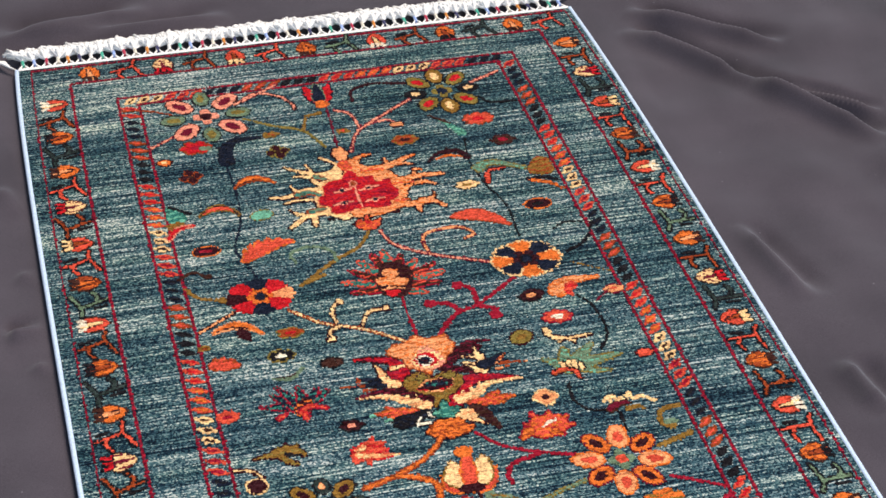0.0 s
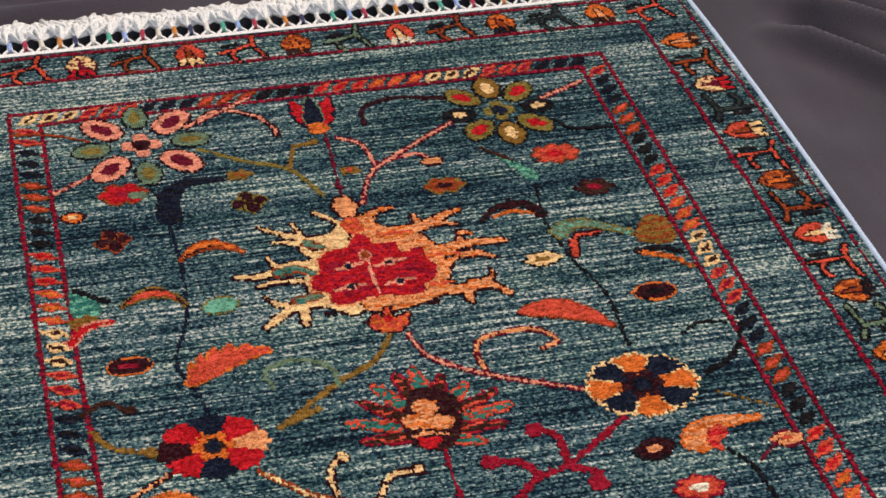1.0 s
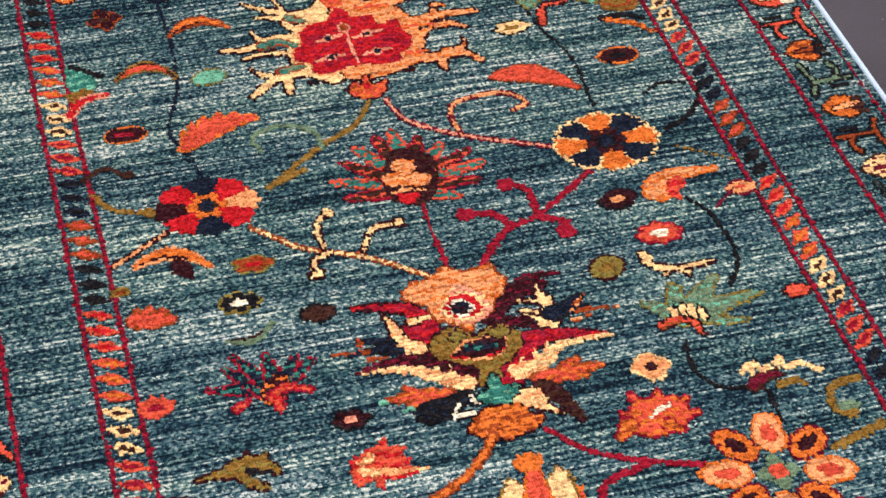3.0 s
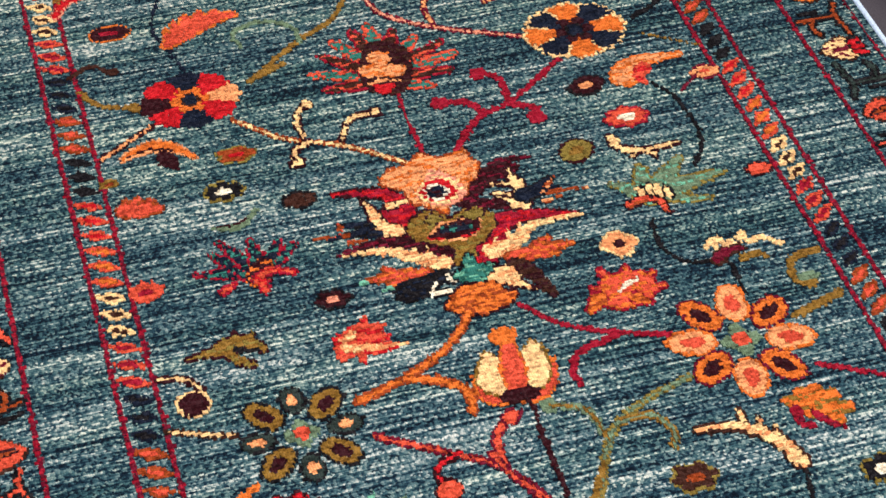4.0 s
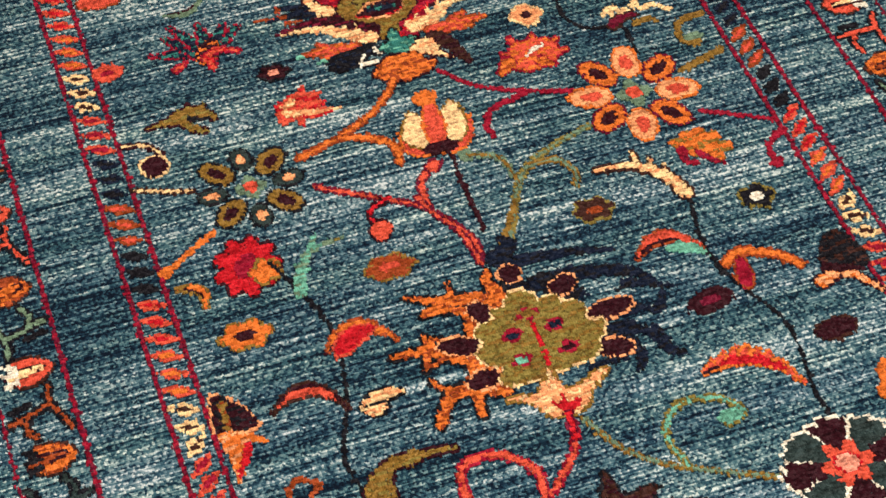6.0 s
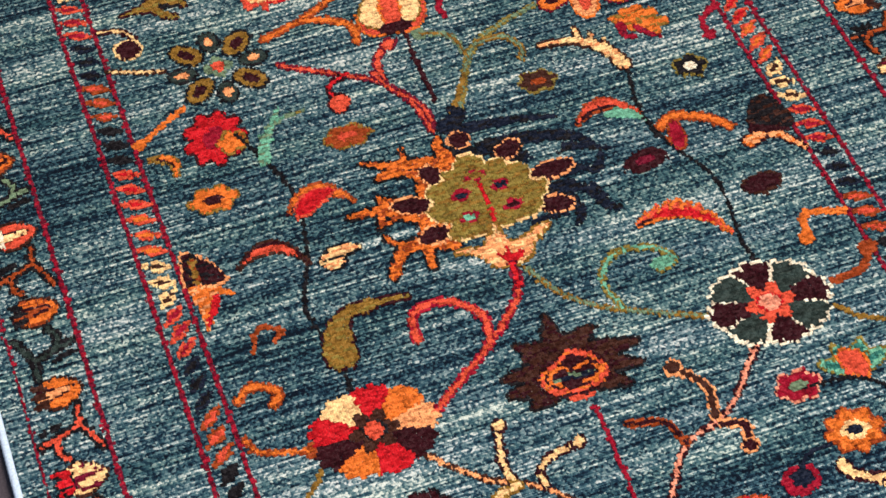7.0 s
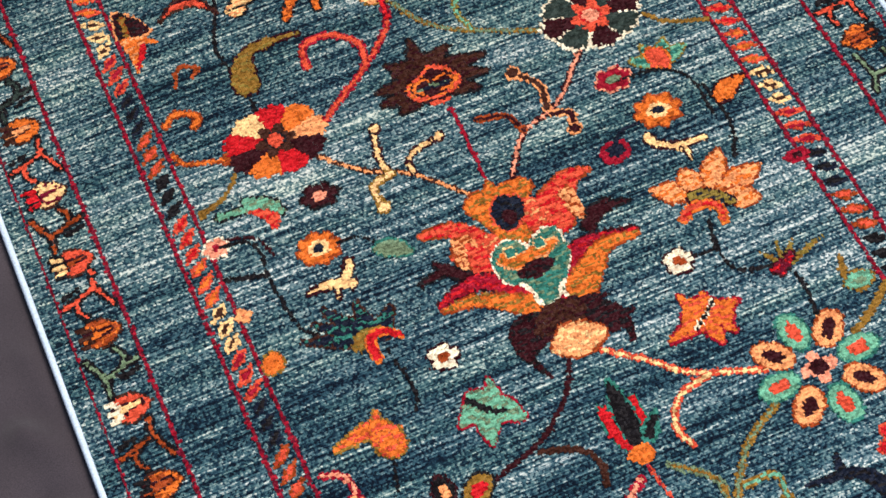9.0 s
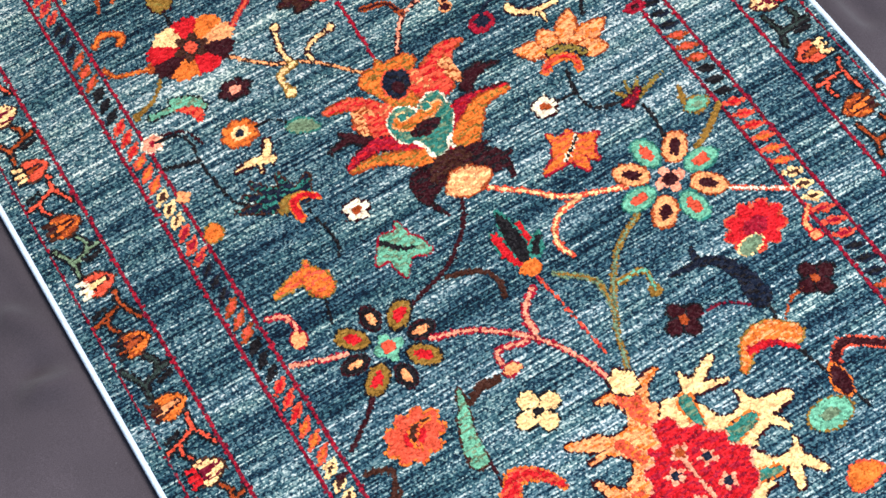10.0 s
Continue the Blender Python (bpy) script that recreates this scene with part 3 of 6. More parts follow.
single((0.106, -0.514), (0.182, -0.552), 0.024, "coral", "rust", 0.16)
bud((-0.211, -0.269), 0.021, "red", "crimson", "rust", 0, 0.7, 6, "flower")
bud((-0.198, -0.273), 0.009, "sage")
crossed((-0.097, -0.305), 0.015, "maroon", "olive", "brown")
crossed((-0.229, -0.340), 0.014, "maroon", "rust", "brown")
bud((-0.261, -0.297), 0.011, "orange", "cream", "maroon")
single((-0.173, -0.382), (-0.114, -0.382), 0.026, "orange", "rust", 0.26)
single((-0.233, -0.438), (-0.176, -0.448), 0.024, "brown", "gold", 0.30, "coral")
bud((-0.148, -0.452), 0.016, "mint", None, "olive", 0.2, 0.6)
bud((-0.236, -0.517), 0.018, "maroon", "crimson", "orange", 0, 0.55)
single((-0.191, -0.550), (-0.115, -0.520), 0.026, "coral", "orange", 0.14, None, 6)
bud((0.006, -0.273), 0.010, "gold", "coral")
bud((-0.099, -0.259), 0.013, "gold", "rust", None, 0, 0.6, 5)
wheel((0.180, -0.629), (0.227, -0.645), ("orange", "navy", "orange", "navy", "orange", "navy", "orange", "navy"), "cream", ("maroon", "navy", "black"), "orange and navy flower with a cream rim")
wheel((-0.183, -0.629), (-0.140, -0.643), ("apricot", "red", "navy", "red", "maroon", "red", "navy", "red"), None, ("orange", "navy", "brown"), "crimson flower of eight sectors")
# second row
stem((-0.003, -0.669), (-0.004, -0.703), (-0.003, -0.753), colour="crimson", w=0.005)
stem((0.023, -0.761), (0.056, -0.723), (0.093, -0.708), (0.151, -0.665), colour="crimson", w=0.007)
stem((0.090, -0.711), (0.091, -0.676), (0.075, -0.665), colour="crimson", w=0.009)
stem((0.063, -0.714), (0.052, -0.699), (0.029, -0.694), colour="crimson", w=0.009)
stem((0.091, -0.713), (0.109, -0.723), (0.107, -0.735), colour="crimson", w=0.010)
twig((-0.152, -0.667), (-0.114, -0.702), (-0.067, -0.725), (-0.020, -0.761), colour="cream", edge="rust")
stem((-0.098, -0.707), (-0.097, -0.677), (-0.085, -0.663), colour="cream", w=0.007, edge="maroon")
stem((-0.067, -0.718), (-0.052, -0.693), (-0.029, -0.690), colour="cream", w=0.007, edge="maroon")
stem((-0.093, -0.712), (-0.109, -0.720), (-0.110, -0.736), colour="cream", w=0.008, edge="maroon")
twig((-0.221, -0.654), (-0.273, -0.686), colour="apricot", edge="maroon")
stem((-0.127, -0.618), (-0.091, -0.602), colour="gold", w=0.008)
single((-0.256, -0.692), (-0.192, -0.708), 0.028, "orange", "apricot", 0.22)
single((-0.223, -0.691), (-0.209, -0.716), 0.016, "maroon")
bud((-0.159, -0.711), 0.016, "rust", "red", "olive", 0, 0.55, 5, "flower")
bud((-0.179, -0.753), 0.017, "black", "ivory", "olive", 0, 0.6, 8, "flower")
bud((-0.120, -0.781), 0.014, "brown", None, "black")
single((-0.272, -0.753), (-0.232, -0.761), 0.020, "coral", "rust", 0.08, None, 4)
single((-0.200, -0.793), (-0.156, -0.778), 0.018, "sage", None, -0.2)
bud((-0.271, -0.718), 0.009, "gold", "rust")
bud((-0.265, -0.852), 0.014, "coral", "crimson", None, 0, 0.8)
bud((-0.122, -0.901), 0.013, "maroon", "pink", "black", 0, 0.7, 6, "flower")
pal = motif("palmette", "vase-shaped palmette with apricot head and red wings")
limb((-0.037, -0.820), (-0.045, -0.798), (-0.066, -0.788), (-0.092, -0.782), w=0.0171, tip=0.15)
limb((-0.046, -0.837), (-0.050, -0.817), w=0.0262, tip=0.6)
knot("crimson", "maroon", "red", pal, "wing")
limb((-0.054, -0.840), (-0.063, -0.830), (-0.065, -0.813), (-0.070, -0.796), w=0.0171, tip=0.1)
limb((-0.050, -0.810), (-0.036, -0.808), w=0.0081, tip=0.3)
knot("cream", "maroon", "apricot")
limb((-0.069, -0.839), (-0.091, -0.833), (-0.107, -0.835), w=0.0108, tip=0.3)
limb((-0.071, -0.828), (-0.097, -0.820), w=0.0099, tip=0.3)
knot("navy", None, "black")
limb((-0.091, -0.834), (-0.118, -0.831), w=0.0039)
limb((-0.093, -0.842), (-0.080, -0.843), w=0.0035)
limb((-0.096, -0.826), (-0.096, -0.816), w=0.0052)
knot("rust", None, "coral")
limb((-0.017, -0.882), (-0.038, -0.859), (-0.068, -0.850), (-0.106, -0.854), w=0.0220, tip=0.12)
knot("maroon", None, "wine", pal, "wing")
limb((-0.025, -0.886), (-0.047, -0.873), (-0.070, -0.859), (-0.103, -0.856), w=0.0157, tip=0.1)
limb((-0.055, -0.869), (-0.055, -0.858), w=0.0070)
limb((-0.044, -0.872), (-0.043, -0.862), w=0.0070)
limb((-0.033, -0.878), (-0.032, -0.868), w=0.0070)
knot("cream", None, "apricot")
limb((-0.043, -0.894), (-0.064, -0.890), (-0.091, -0.889), w=0.0114, tip=0.2)
limb((-0.060, -0.891), (-0.075, -0.878), w=0.0070)
limb((-0.057, -0.895), (-0.076, -0.899), w=0.0061)
knot("coral", "rust", "orange")
limb((-0.091, -0.890), (-0.097, -0.890), w=0.0051)
limb((-0.074, -0.902), (-0.080, -0.903), w=0.0047)
knot("mint")
limb((0.012, -0.812), (0.041, -0.796), (0.066, -0.791), w=0.0251, tip=0.5)
limb((0.049, -0.784), (0.065, -0.781), (0.086, -0.783), w=0.0083, tip=0.3)
limb((0.014, -0.822), (0.035, -0.831), (0.055, -0.842), w=0.0139, tip=0.4)
knot("maroon", None, "wine", pal, "wing")
limb((0.057, -0.843), (0.064, -0.821), (0.061, -0.807), (0.062, -0.794), w=0.0154, tip=0.15)
limb((0.062, -0.814), (0.042, -0.807), w=0.0041)
limb((0.060, -0.827), (0.039, -0.818), w=0.0041)
limb((0.057, -0.835), (0.042, -0.824), w=0.0041)
knot("cream", "maroon", None)
limb((0.064, -0.828), (0.080, -0.825), (0.092, -0.825), w=0.0153, tip=0.3)
limb((0.070, -0.826), (0.092, -0.815), w=0.0083, tip=0.6)
knot("navy", "black")
limb((0.083, -0.829), (0.120, -0.833), w=0.0041)
limb((0.086, -0.823), (0.096, -0.813), w=0.0041)
limb((0.080, -0.840), (0.095, -0.837), w=0.0040)
knot("rust", None, "apricot")
limb((0.006, -0.887), (0.026, -0.861), (0.052, -0.851), (0.102, -0.861), w=0.0314, tip=0.1)
knot("crimson", "maroon", "red", pal, "wing")
limb((0.019, -0.884), (0.041, -0.878), (0.062, -0.864), (0.102, -0.862), w=0.0175, tip=0.08)
limb((0.035, -0.877), (0.038, -0.864), w=0.0061)
limb((0.048, -0.871), (0.050, -0.859), w=0.0063)
limb((0.024, -0.882), (0.024, -0.872), w=0.0061)
knot("cream", None, "apricot")
limb((0.033, -0.897), (0.062, -0.894), (0.085, -0.893), w=0.0131, tip=0.2)
limb((0.054, -0.889), (0.068, -0.882), w=0.0079)
limb((0.056, -0.898), (0.069, -0.901), w=0.0061)
knot("coral", "rust", "orange")
limb((0.033, -0.906), (0.044, -0.921), (0.052, -0.944), w=0.0201, tip=0.3)
knot("brown", None, "maroon")
area((-0.041, -0.838), (-0.032, -0.828), (-0.017, -0.825), (-0.008, -0.833), (-0.004, -0.838), (0.009, -0.831), (0.023, -0.831), (0.031, -0.843), (0.030, -0.856), (0.016, -0.870), (0.006, -0.876), (0.002, -0.889), (-0.015, -0.892), (-0.012, -0.873), (-0.030, -0.861), (-0.041, -0.852))
knot("gold", "maroon", "olive", pal, "heart")
area((-0.025, -0.852), (-0.010, -0.842), (0.017, -0.843), (0.015, -0.857), (0.004, -0.863), (-0.016, -0.861), (-0.030, -0.855))
knot("maroon", "apricot")
limb((-0.013, -0.850), (0.008, -0.851), w=0.0081, tip=0.7)
knot("navy", None, "teal")
limb((-0.029, -0.855), (-0.018, -0.859), w=0.0039)
limb((0.002, -0.863), (0.015, -0.857), w=0.0040)
knot("red")
oval((-0.018, -0.836), 0.0074, 0.0050, 0, "olive", "maroon")
oval((0.016, -0.838), 0.0085, 0.0051, 0, "olive", "maroon")
area((-0.048, -0.781), (-0.039, -0.768), (-0.025, -0.766), (-0.014, -0.760), (-0.005, -0.754), (0.007, -0.764), (0.017, -0.762), (0.032, -0.761), (0.034, -0.771), (0.039, -0.778), (0.032, -0.793), (0.023, -0.801), (0.016, -0.816), (0.001, -0.819), (-0.005, -0.831), (-0.010, -0.825), (-0.022, -0.816), (-0.031, -0.808), (-0.032, -0.795))
knot("apricot", "rust", "orange", pal, "head")
area((-0.015, -0.792), (-0.004, -0.776), (0.009, -0.783), (0.019, -0.801), (0.016, -0.816), (-0.002, -0.822), (-0.021, -0.812), (-0.024, -0.800))
knot("pink", None, "cream")
area((-0.016, -0.795), (-0.007, -0.789), (0.008, -0.793), (0.011, -0.805), (0.004, -0.815), (-0.014, -0.814), (-0.019, -0.805))
knot("red", "cream")
area((-0.011, -0.797), (-0.001, -0.796), (0.003, -0.806), (-0.004, -0.812), (-0.013, -0.809))
knot("navy", "ivory", "maroon")
limb((-0.061, -0.910), (-0.042, -0.905), (-0.027, -0.899), w=0.0244, tip=0.5)
knot("black", None, "navy", pal, "base")
limb((-0.043, -0.918), (-0.028, -0.918), w=0.0053)
limb((-0.037, -0.907), (-0.044, -0.916), w=0.0044)
limb((-0.025, -0.901), (-0.023, -0.910), w=0.0052)
knot("ivory", "black")
area((-0.021, -0.902), (-0.010, -0.896), (-0.009, -0.887), (-0.001, -0.882), (0.002, -0.895), (0.014, -0.898), (0.009, -0.909), (-0.004, -0.915), (-0.016, -0.910))
knot("teal", "black", "mint")
area((0.005, -0.914), (0.020, -0.903), (0.031, -0.911), (0.032, -0.924), (0.041, -0.936), (0.024, -0.927), (0.010, -0.920))
knot("cream", "maroon", "apricot")
area((-0.037, -0.937), (-0.023, -0.919), (-0.007, -0.916), (0.010, -0.920), (0.015, -0.932), (0.024, -0.933), (0.017, -0.943), (0.004, -0.947), (-0.014, -0.949))
knot("orange", "maroon", "rust")
bud((0.164, -0.707), 0.017, "maroon", "apricot", "black", 0.2, 0.6)
bud((0.274, -0.718), 0.013, "apricot", "coral", "wine")
bud((0.184, -0.757), 0.019, "coral", "ivory", "crimson", 0, 0.62, 8, "flower")
bud((0.126, -0.787), 0.015, "olive", "gold", "maroon", 0.5, 0.8)
stem((0.222, -0.719), (0.236, -0.748), (0.237, -0.802), (0.219, -0.832), colour="black", w=0.005)
stem((0.243, -0.738), (0.269, -0.716), colour="wine", w=0.003)
stem((0.158, -0.884), (0.155, -0.917), (0.169, -0.940), (0.201, -0.950), (0.201, -0.984), colour="black", w=0.0045)
bud((0.122, -0.905), 0.014, "apricot", "maroon", "cream", 0, 0.9, 4, "flower")
stem((0.278, -0.956), (0.252, -0.962), (0.247, -0.984), (0.259, -0.992), colour="gold", w=0.009)
bud((0.258, -0.983), 0.010, "sage")
stem((0.229, -1.021), (0.276, -1.006), colour="gold", w=0.009)
bud((0.270, -0.852), 0.011, "coral", None, "maroon")
stem((0.021, -0.947), (0.047, -0.978), (0.088, -0.999), (0.132, -1.014), colour="crimson", w=0.006)
stem((0.088, -1.000), (0.051, -1.010), (0.039, -1.028), (0.040, -1.042), colour="crimson", w=0.008)
stem((0.225, -1.073), (0.253, -1.088), (0.282, -1.104), colour="crimson", w=0.006)
stem((0.286, -1.118), (0.265, -1.131), (0.263, -1.152), colour="crimson", w=0.008)
stem((-0.020, -0.944), (-0.043, -0.972), (-0.084, -0.996), (-0.130, -1.011), colour="orange", w=0.008, edge="rust")
stem((-0.089, -0.999), (-0.062, -1.009), (-0.046, -1.025), (-0.048, -1.044), colour="orange", w=0.010, edge="rust")
stem((-0.003, -1.047), (-0.005, -1.094), (-0.005, -1.143), colour="maroon", w=0.005)
motif("tulip", "cream and coral tulip on a dark base")
leaf((-0.012, -1.043), (-0.035, -1.007), 0.026, "coral", "orange", 0.1)
leaf((-0.012, -1.043), (0.027, -1.010), 0.026, "coral", "orange", -0.1)
leaf((-0.011, -1.040), (-0.021, -0.990), 0.032, "cream", "gold", 0.1)
leaf((-0.011, -1.040), (0.018, -0.987), 0.030, "cream", "gold", -0.1)
leaf((-0.010, -1.042), (0.000, -0.975), 0.017, "coral", "orange")
oval((-0.003, -0.977), 0.012, 0.009, 0, "orange")
oval((-0.008, -1.039), 0.017, 0.008, 0, "maroon")
stem((-0.273, -0.947), (-0.253, -0.952), (-0.243, -0.968), (-0.248, -0.981), colour="cream", w=0.005, edge="maroon")
bud((-0.252, -0.979), 0.012, "maroon", None, "cream", 0, 0.9)
twig((-0.277, -1.000), (-0.254, -1.009), (-0.228, -1.018), colour="cream", edge="brown", w=0.005)
stem((-0.222, -1.069), (-0.247, -1.084), (-0.272, -1.100), colour="orange", w=0.007)
stem((-0.127, -1.048), (-0.081, -1.077), (-0.046, -1.101), (-0.026, -1.135), (-0.020, -1.176), colour="coral", w=0.007, edge="wine")
stem((-0.041, -1.104), (-0.039, -1.075), (-0.022, -1.058), colour="coral", w=0.010, edge="wine")
stem((-0.071, -1.081), (-0.091, -1.091), (-0.089, -1.114), colour="red", w=0.006, edge="maroon")
bud((-0.088, -1.114), 0.011, "coral", None, "maroon", 1.2, 0.8)
stem((0.130, -1.056), (0.080, -1.072), (0.046, -1.095), (0.013, -1.156), colour="olive", w=0.009, core="sage")
stem((0.042, -1.100), (0.035, -1.068), (0.010, -1.055), colour="sage", w=0.009, core="gold")
stem((0.057, -1.086), (0.081, -1.086), (0.092, -1.104), (0.088, -1.120), colour="gold", w=0.009, core="sage")
rosette((-0.179, -1.030), (-0.179, -0.999), (("moss", "apricot", "black"), ("gold", "maroon", "black")), ("sage", "coral"), "gold and navy rosette of eight petals")
rosette((0.178, -1.033), (0.208, -1.013), (("orange", "maroon", "wine"), ("apricot", "coral", "orange")), ("sage", "coral"), "apricot and orange rosette of eight petals")
bud((0.091, -1.152), 0.017, "brown", "rust", "olive", 0, 0.7, 6, "flower")
bud((0.229, -1.183), 0.015, "black", "ivory", "olive", 0, 0.8, 5, "flower")
stem((0.175, -1.163), (0.165, -1.207), (0.165, -1.252), colour="black", w=0.0045)
bud((-0.206, -1.115), 0.031, "red", "crimson", "maroon", 1.2, 0.85, 9, "flower")
bud((-0.193, -1.125), 0.013, "orange", None, "gold", 0.5, 0.9, 5)
bud((-0.094, -1.155), 0.020, "rust", "coral", "gold", 0, 0.62, 6, "flower")
# third row
stem((-0.016, -1.169), (-0.020, -1.141), (-0.038, -1.114), (-0.047, -1.090), colour="coral", w=0.006, edge="wine")
stem((0.004, -1.162), (0.031, -1.121), colour="gold", w=0.008)
stem((-0.187, -1.118), (-0.170, -1.162), (-0.158, -1.211), (-0.169, -1.275), (-0.187, -1.328), (-0.177, -1.385), (-0.177, -1.421), colour="black", w=0.0045)
stem((0.162, -1.221), (0.172, -1.264), (0.193, -1.318), (0.185, -1.387), (0.188, -1.423), colour="black", w=0.004)
stem((-0.008, -1.352), (-0.016, -1.377), (-0.053, -1.414), (-0.119, -1.463), colour="coral", w=0.008, edge="crimson")
stem((-0.054, -1.415), (-0.052, -1.385), (-0.075, -1.362), (-0.105, -1.365), (-0.110, -1.393), colour="coral", w=0.010, edge="crimson")
stem((0.001, -1.352), (0.019, -1.388), (0.050, -1.416), (0.125, -1.454), colour="gold", w=0.007, core="sage")
stem((0.061, -1.421), (0.056, -1.388), (0.077, -1.364), (0.108, -1.368), (0.123, -1.387), (0.106, -1.395), colour="olive", w=0.009, core="mint")
bud((0.112, -1.388), 0.011, "mint")
single((-0.271, -1.121), (-0.253, -1.152), 0.018, "orange", "gold", 0.35)
bud((-0.227, -1.185), 0.021, "orange", "maroon", "gold", 0, 0.62, 6, "flower")
single((-0.171, -1.226), (-0.110, -1.232), 0.034, "orange", "rust", 0.28)
single((-0.163, -1.229), (-0.124, -1.210), 0.018, "red", "coral", 0.1)
single((-0.229, -1.268), (-0.169, -1.285), 0.028, "maroon", "brown", 0.30, "coral")
stem((-0.241, -1.356), (-0.230, -1.335), (-0.212, -1.342), (-0.221, -1.352), colour="rust", w=0.006)
stem((-0.267, -1.399), (-0.252, -1.389), (-0.233, -1.401), (-0.240, -1.413), colour="orange", w=0.009, edge="rust")
stem((-0.272, -1.437), (-0.262, -1.453), (-0.225, -1.465), colour="rust", w=0.008, core="orange")
stem((-0.223, -1.486), (-0.241, -1.506), (-0.268, -1.517), colour="gold", w=0.006)
stem((0.001, -1.506), (-0.000, -1.549), (-0.003, -1.596), colour="crimson", w=0.005)
twig((-0.143, -1.499), (-0.107, -1.537), (-0.066, -1.561), (-0.022, -1.611), colour="apricot", edge="brown")
stem((-0.086, -1.548), (-0.086, -1.522), (-0.078, -1.495), colour="cream", w=0.008, edge="maroon")
stem((-0.064, -1.562), (-0.058, -1.540), (-0.024, -1.531), colour="cream", w=0.007, edge="maroon")
stem((-0.084, -1.552), (-0.106, -1.560), (-0.105, -1.586), colour="cream", w=0.009, edge="gold")
twig((0.150, -1.493), (0.099, -1.545), (0.054, -1.564), (0.022, -1.607), colour="pink", edge="maroon", w=0.006)
stem((0.087, -1.548), (0.093, -1.518), (0.075, -1.491), colour="brown", w=0.010, edge="apricot")
stem((0.055, -1.562), (0.047, -1.538), (0.018, -1.529), colour="maroon", w=0.006, edge="rust")
stem((0.089, -1.555), (0.106, -1.562), (0.102, -1.581), colour="maroon", w=0.009, edge="apricot")
stem((0.238, -1.456), (0.267, -1.452), (0.282, -1.433), colour="rust", w=0.010)
stem((0.227, -1.480), (0.247, -1.500), (0.282, -1.515), colour="gold", w=0.006)
stem((0.281, -1.390), (0.249, -1.382), (0.238, -1.405), colour="orange", w=0.009)
top = motif("palmette", "large palmette with olive heart, orange and navy flames")
limb((-0.010, -1.176), (0.010, -1.165), (0.003, -1.156), w=0.0153, tip=0.5)
limb((-0.002, -1.183), (0.024, -1.185), (0.054, -1.189), (0.090, -1.198), w=0.0137, tip=0.2)
limb((0.013, -1.212), (0.055, -1.213), (0.093, -1.224), (0.107, -1.239), w=0.0168, tip=0.4)
limb((0.037, -1.231), (0.077, -1.235), (0.097, -1.239), (0.123, -1.252), w=0.0128, tip=0.3)
limb((0.046, -1.261), (0.077, -1.262), (0.099, -1.270), (0.111, -1.255), w=0.0157, tip=0.3)
limb((0.049, -1.279), (0.083, -1.284), (0.093, -1.311), (0.103, -1.318), w=0.0165, tip=0.35)
limb((0.066, -1.288), (0.070, -1.309), (0.062, -1.322), w=0.0105, tip=0.5)
limb((0.028, -1.307), (0.058, -1.308), w=0.0075)
gap((0.066, -1.231), 0.0163, 0.0091)
gap((0.085, -1.275), 0.0084, 0.0087)
gap((0.075, -1.203), 0.0127, 0.0045)
knot("navy", None, "black", top, "mane")
limb((-0.013, -1.226), (-0.038, -1.211), (-0.066, -1.204), (-0.093, -1.191), w=0.0163, tip=0.2)
limb((-0.056, -1.204), (-0.054, -1.187), w=0.0068)
limb((-0.018, -1.211), (-0.023, -1.199), (-0.019, -1.187), w=0.0118, tip=0.5)
limb((-0.033, -1.226), (-0.056, -1.219), (-0.074, -1.210), (-0.086, -1.214), w=0.0124, tip=0.3)
limb((-0.042, -1.249), (-0.053, -1.238), (-0.053, -1.225), w=0.0105, tip=0.5)
limb((-0.038, -1.267), (-0.075, -1.257), (-0.097, -1.248), (-0.122, -1.247), w=0.0144, tip=0.35)
limb((-0.087, -1.250), (-0.091, -1.234), w=0.0075, tip=0.5)
limb((-0.094, -1.253), (-0.101, -1.268), w=0.0065, tip=0.5)
limb((-0.045, -1.287), (-0.062, -1.264), w=0.0121, tip=0.8)
limb((-0.047, -1.305), (-0.078, -1.295), (-0.093, -1.301), (-0.107, -1.322), w=0.0142, tip=0.5)
limb((-0.070, -1.300), (-0.072, -1.323), w=0.0115, tip=0.6)
limb((-0.083, -1.295), (-0.097, -1.284), (-0.099, -1.277), w=0.0074)
limb((-0.066, -1.289), (-0.069, -1.275), w=0.0086)
gap((-0.071, -1.229), 0.0172, 0.0116)
gap((-0.084, -1.279), 0.0154, 0.0101)
limb((-0.041, -1.220), (-0.052, -1.239), (-0.053, -1.260), w=0.0105, tip=0.9)
limb((-0.060, -1.265), (-0.064, -1.283), (-0.066, -1.298), w=0.0096, tip=0.9)
limb((-0.056, -1.218), (-0.072, -1.213), (-0.086, -1.214), w=0.0077, tip=0.4)
limb((-0.053, -1.252), (-0.071, -1.246), (-0.090, -1.237), w=0.0077, tip=0.5)
limb((-0.065, -1.271), (-0.082, -1.262), (-0.100, -1.267), w=0.0056, tip=0.6)
limb((-0.070, -1.300), (-0.091, -1.291), (-0.098, -1.279), w=0.0067, tip=0.5)
knot("orange", "black", "rust", top, "mane")
area((0.019, -1.204), (0.045, -1.210), (0.043, -1.237), (0.021, -1.233))
area((-0.002, -1.190), (0.009, -1.211), (-0.003, -1.215), (-0.013, -1.206))
knot("black", None, "navy", top, "shadow_leaf")
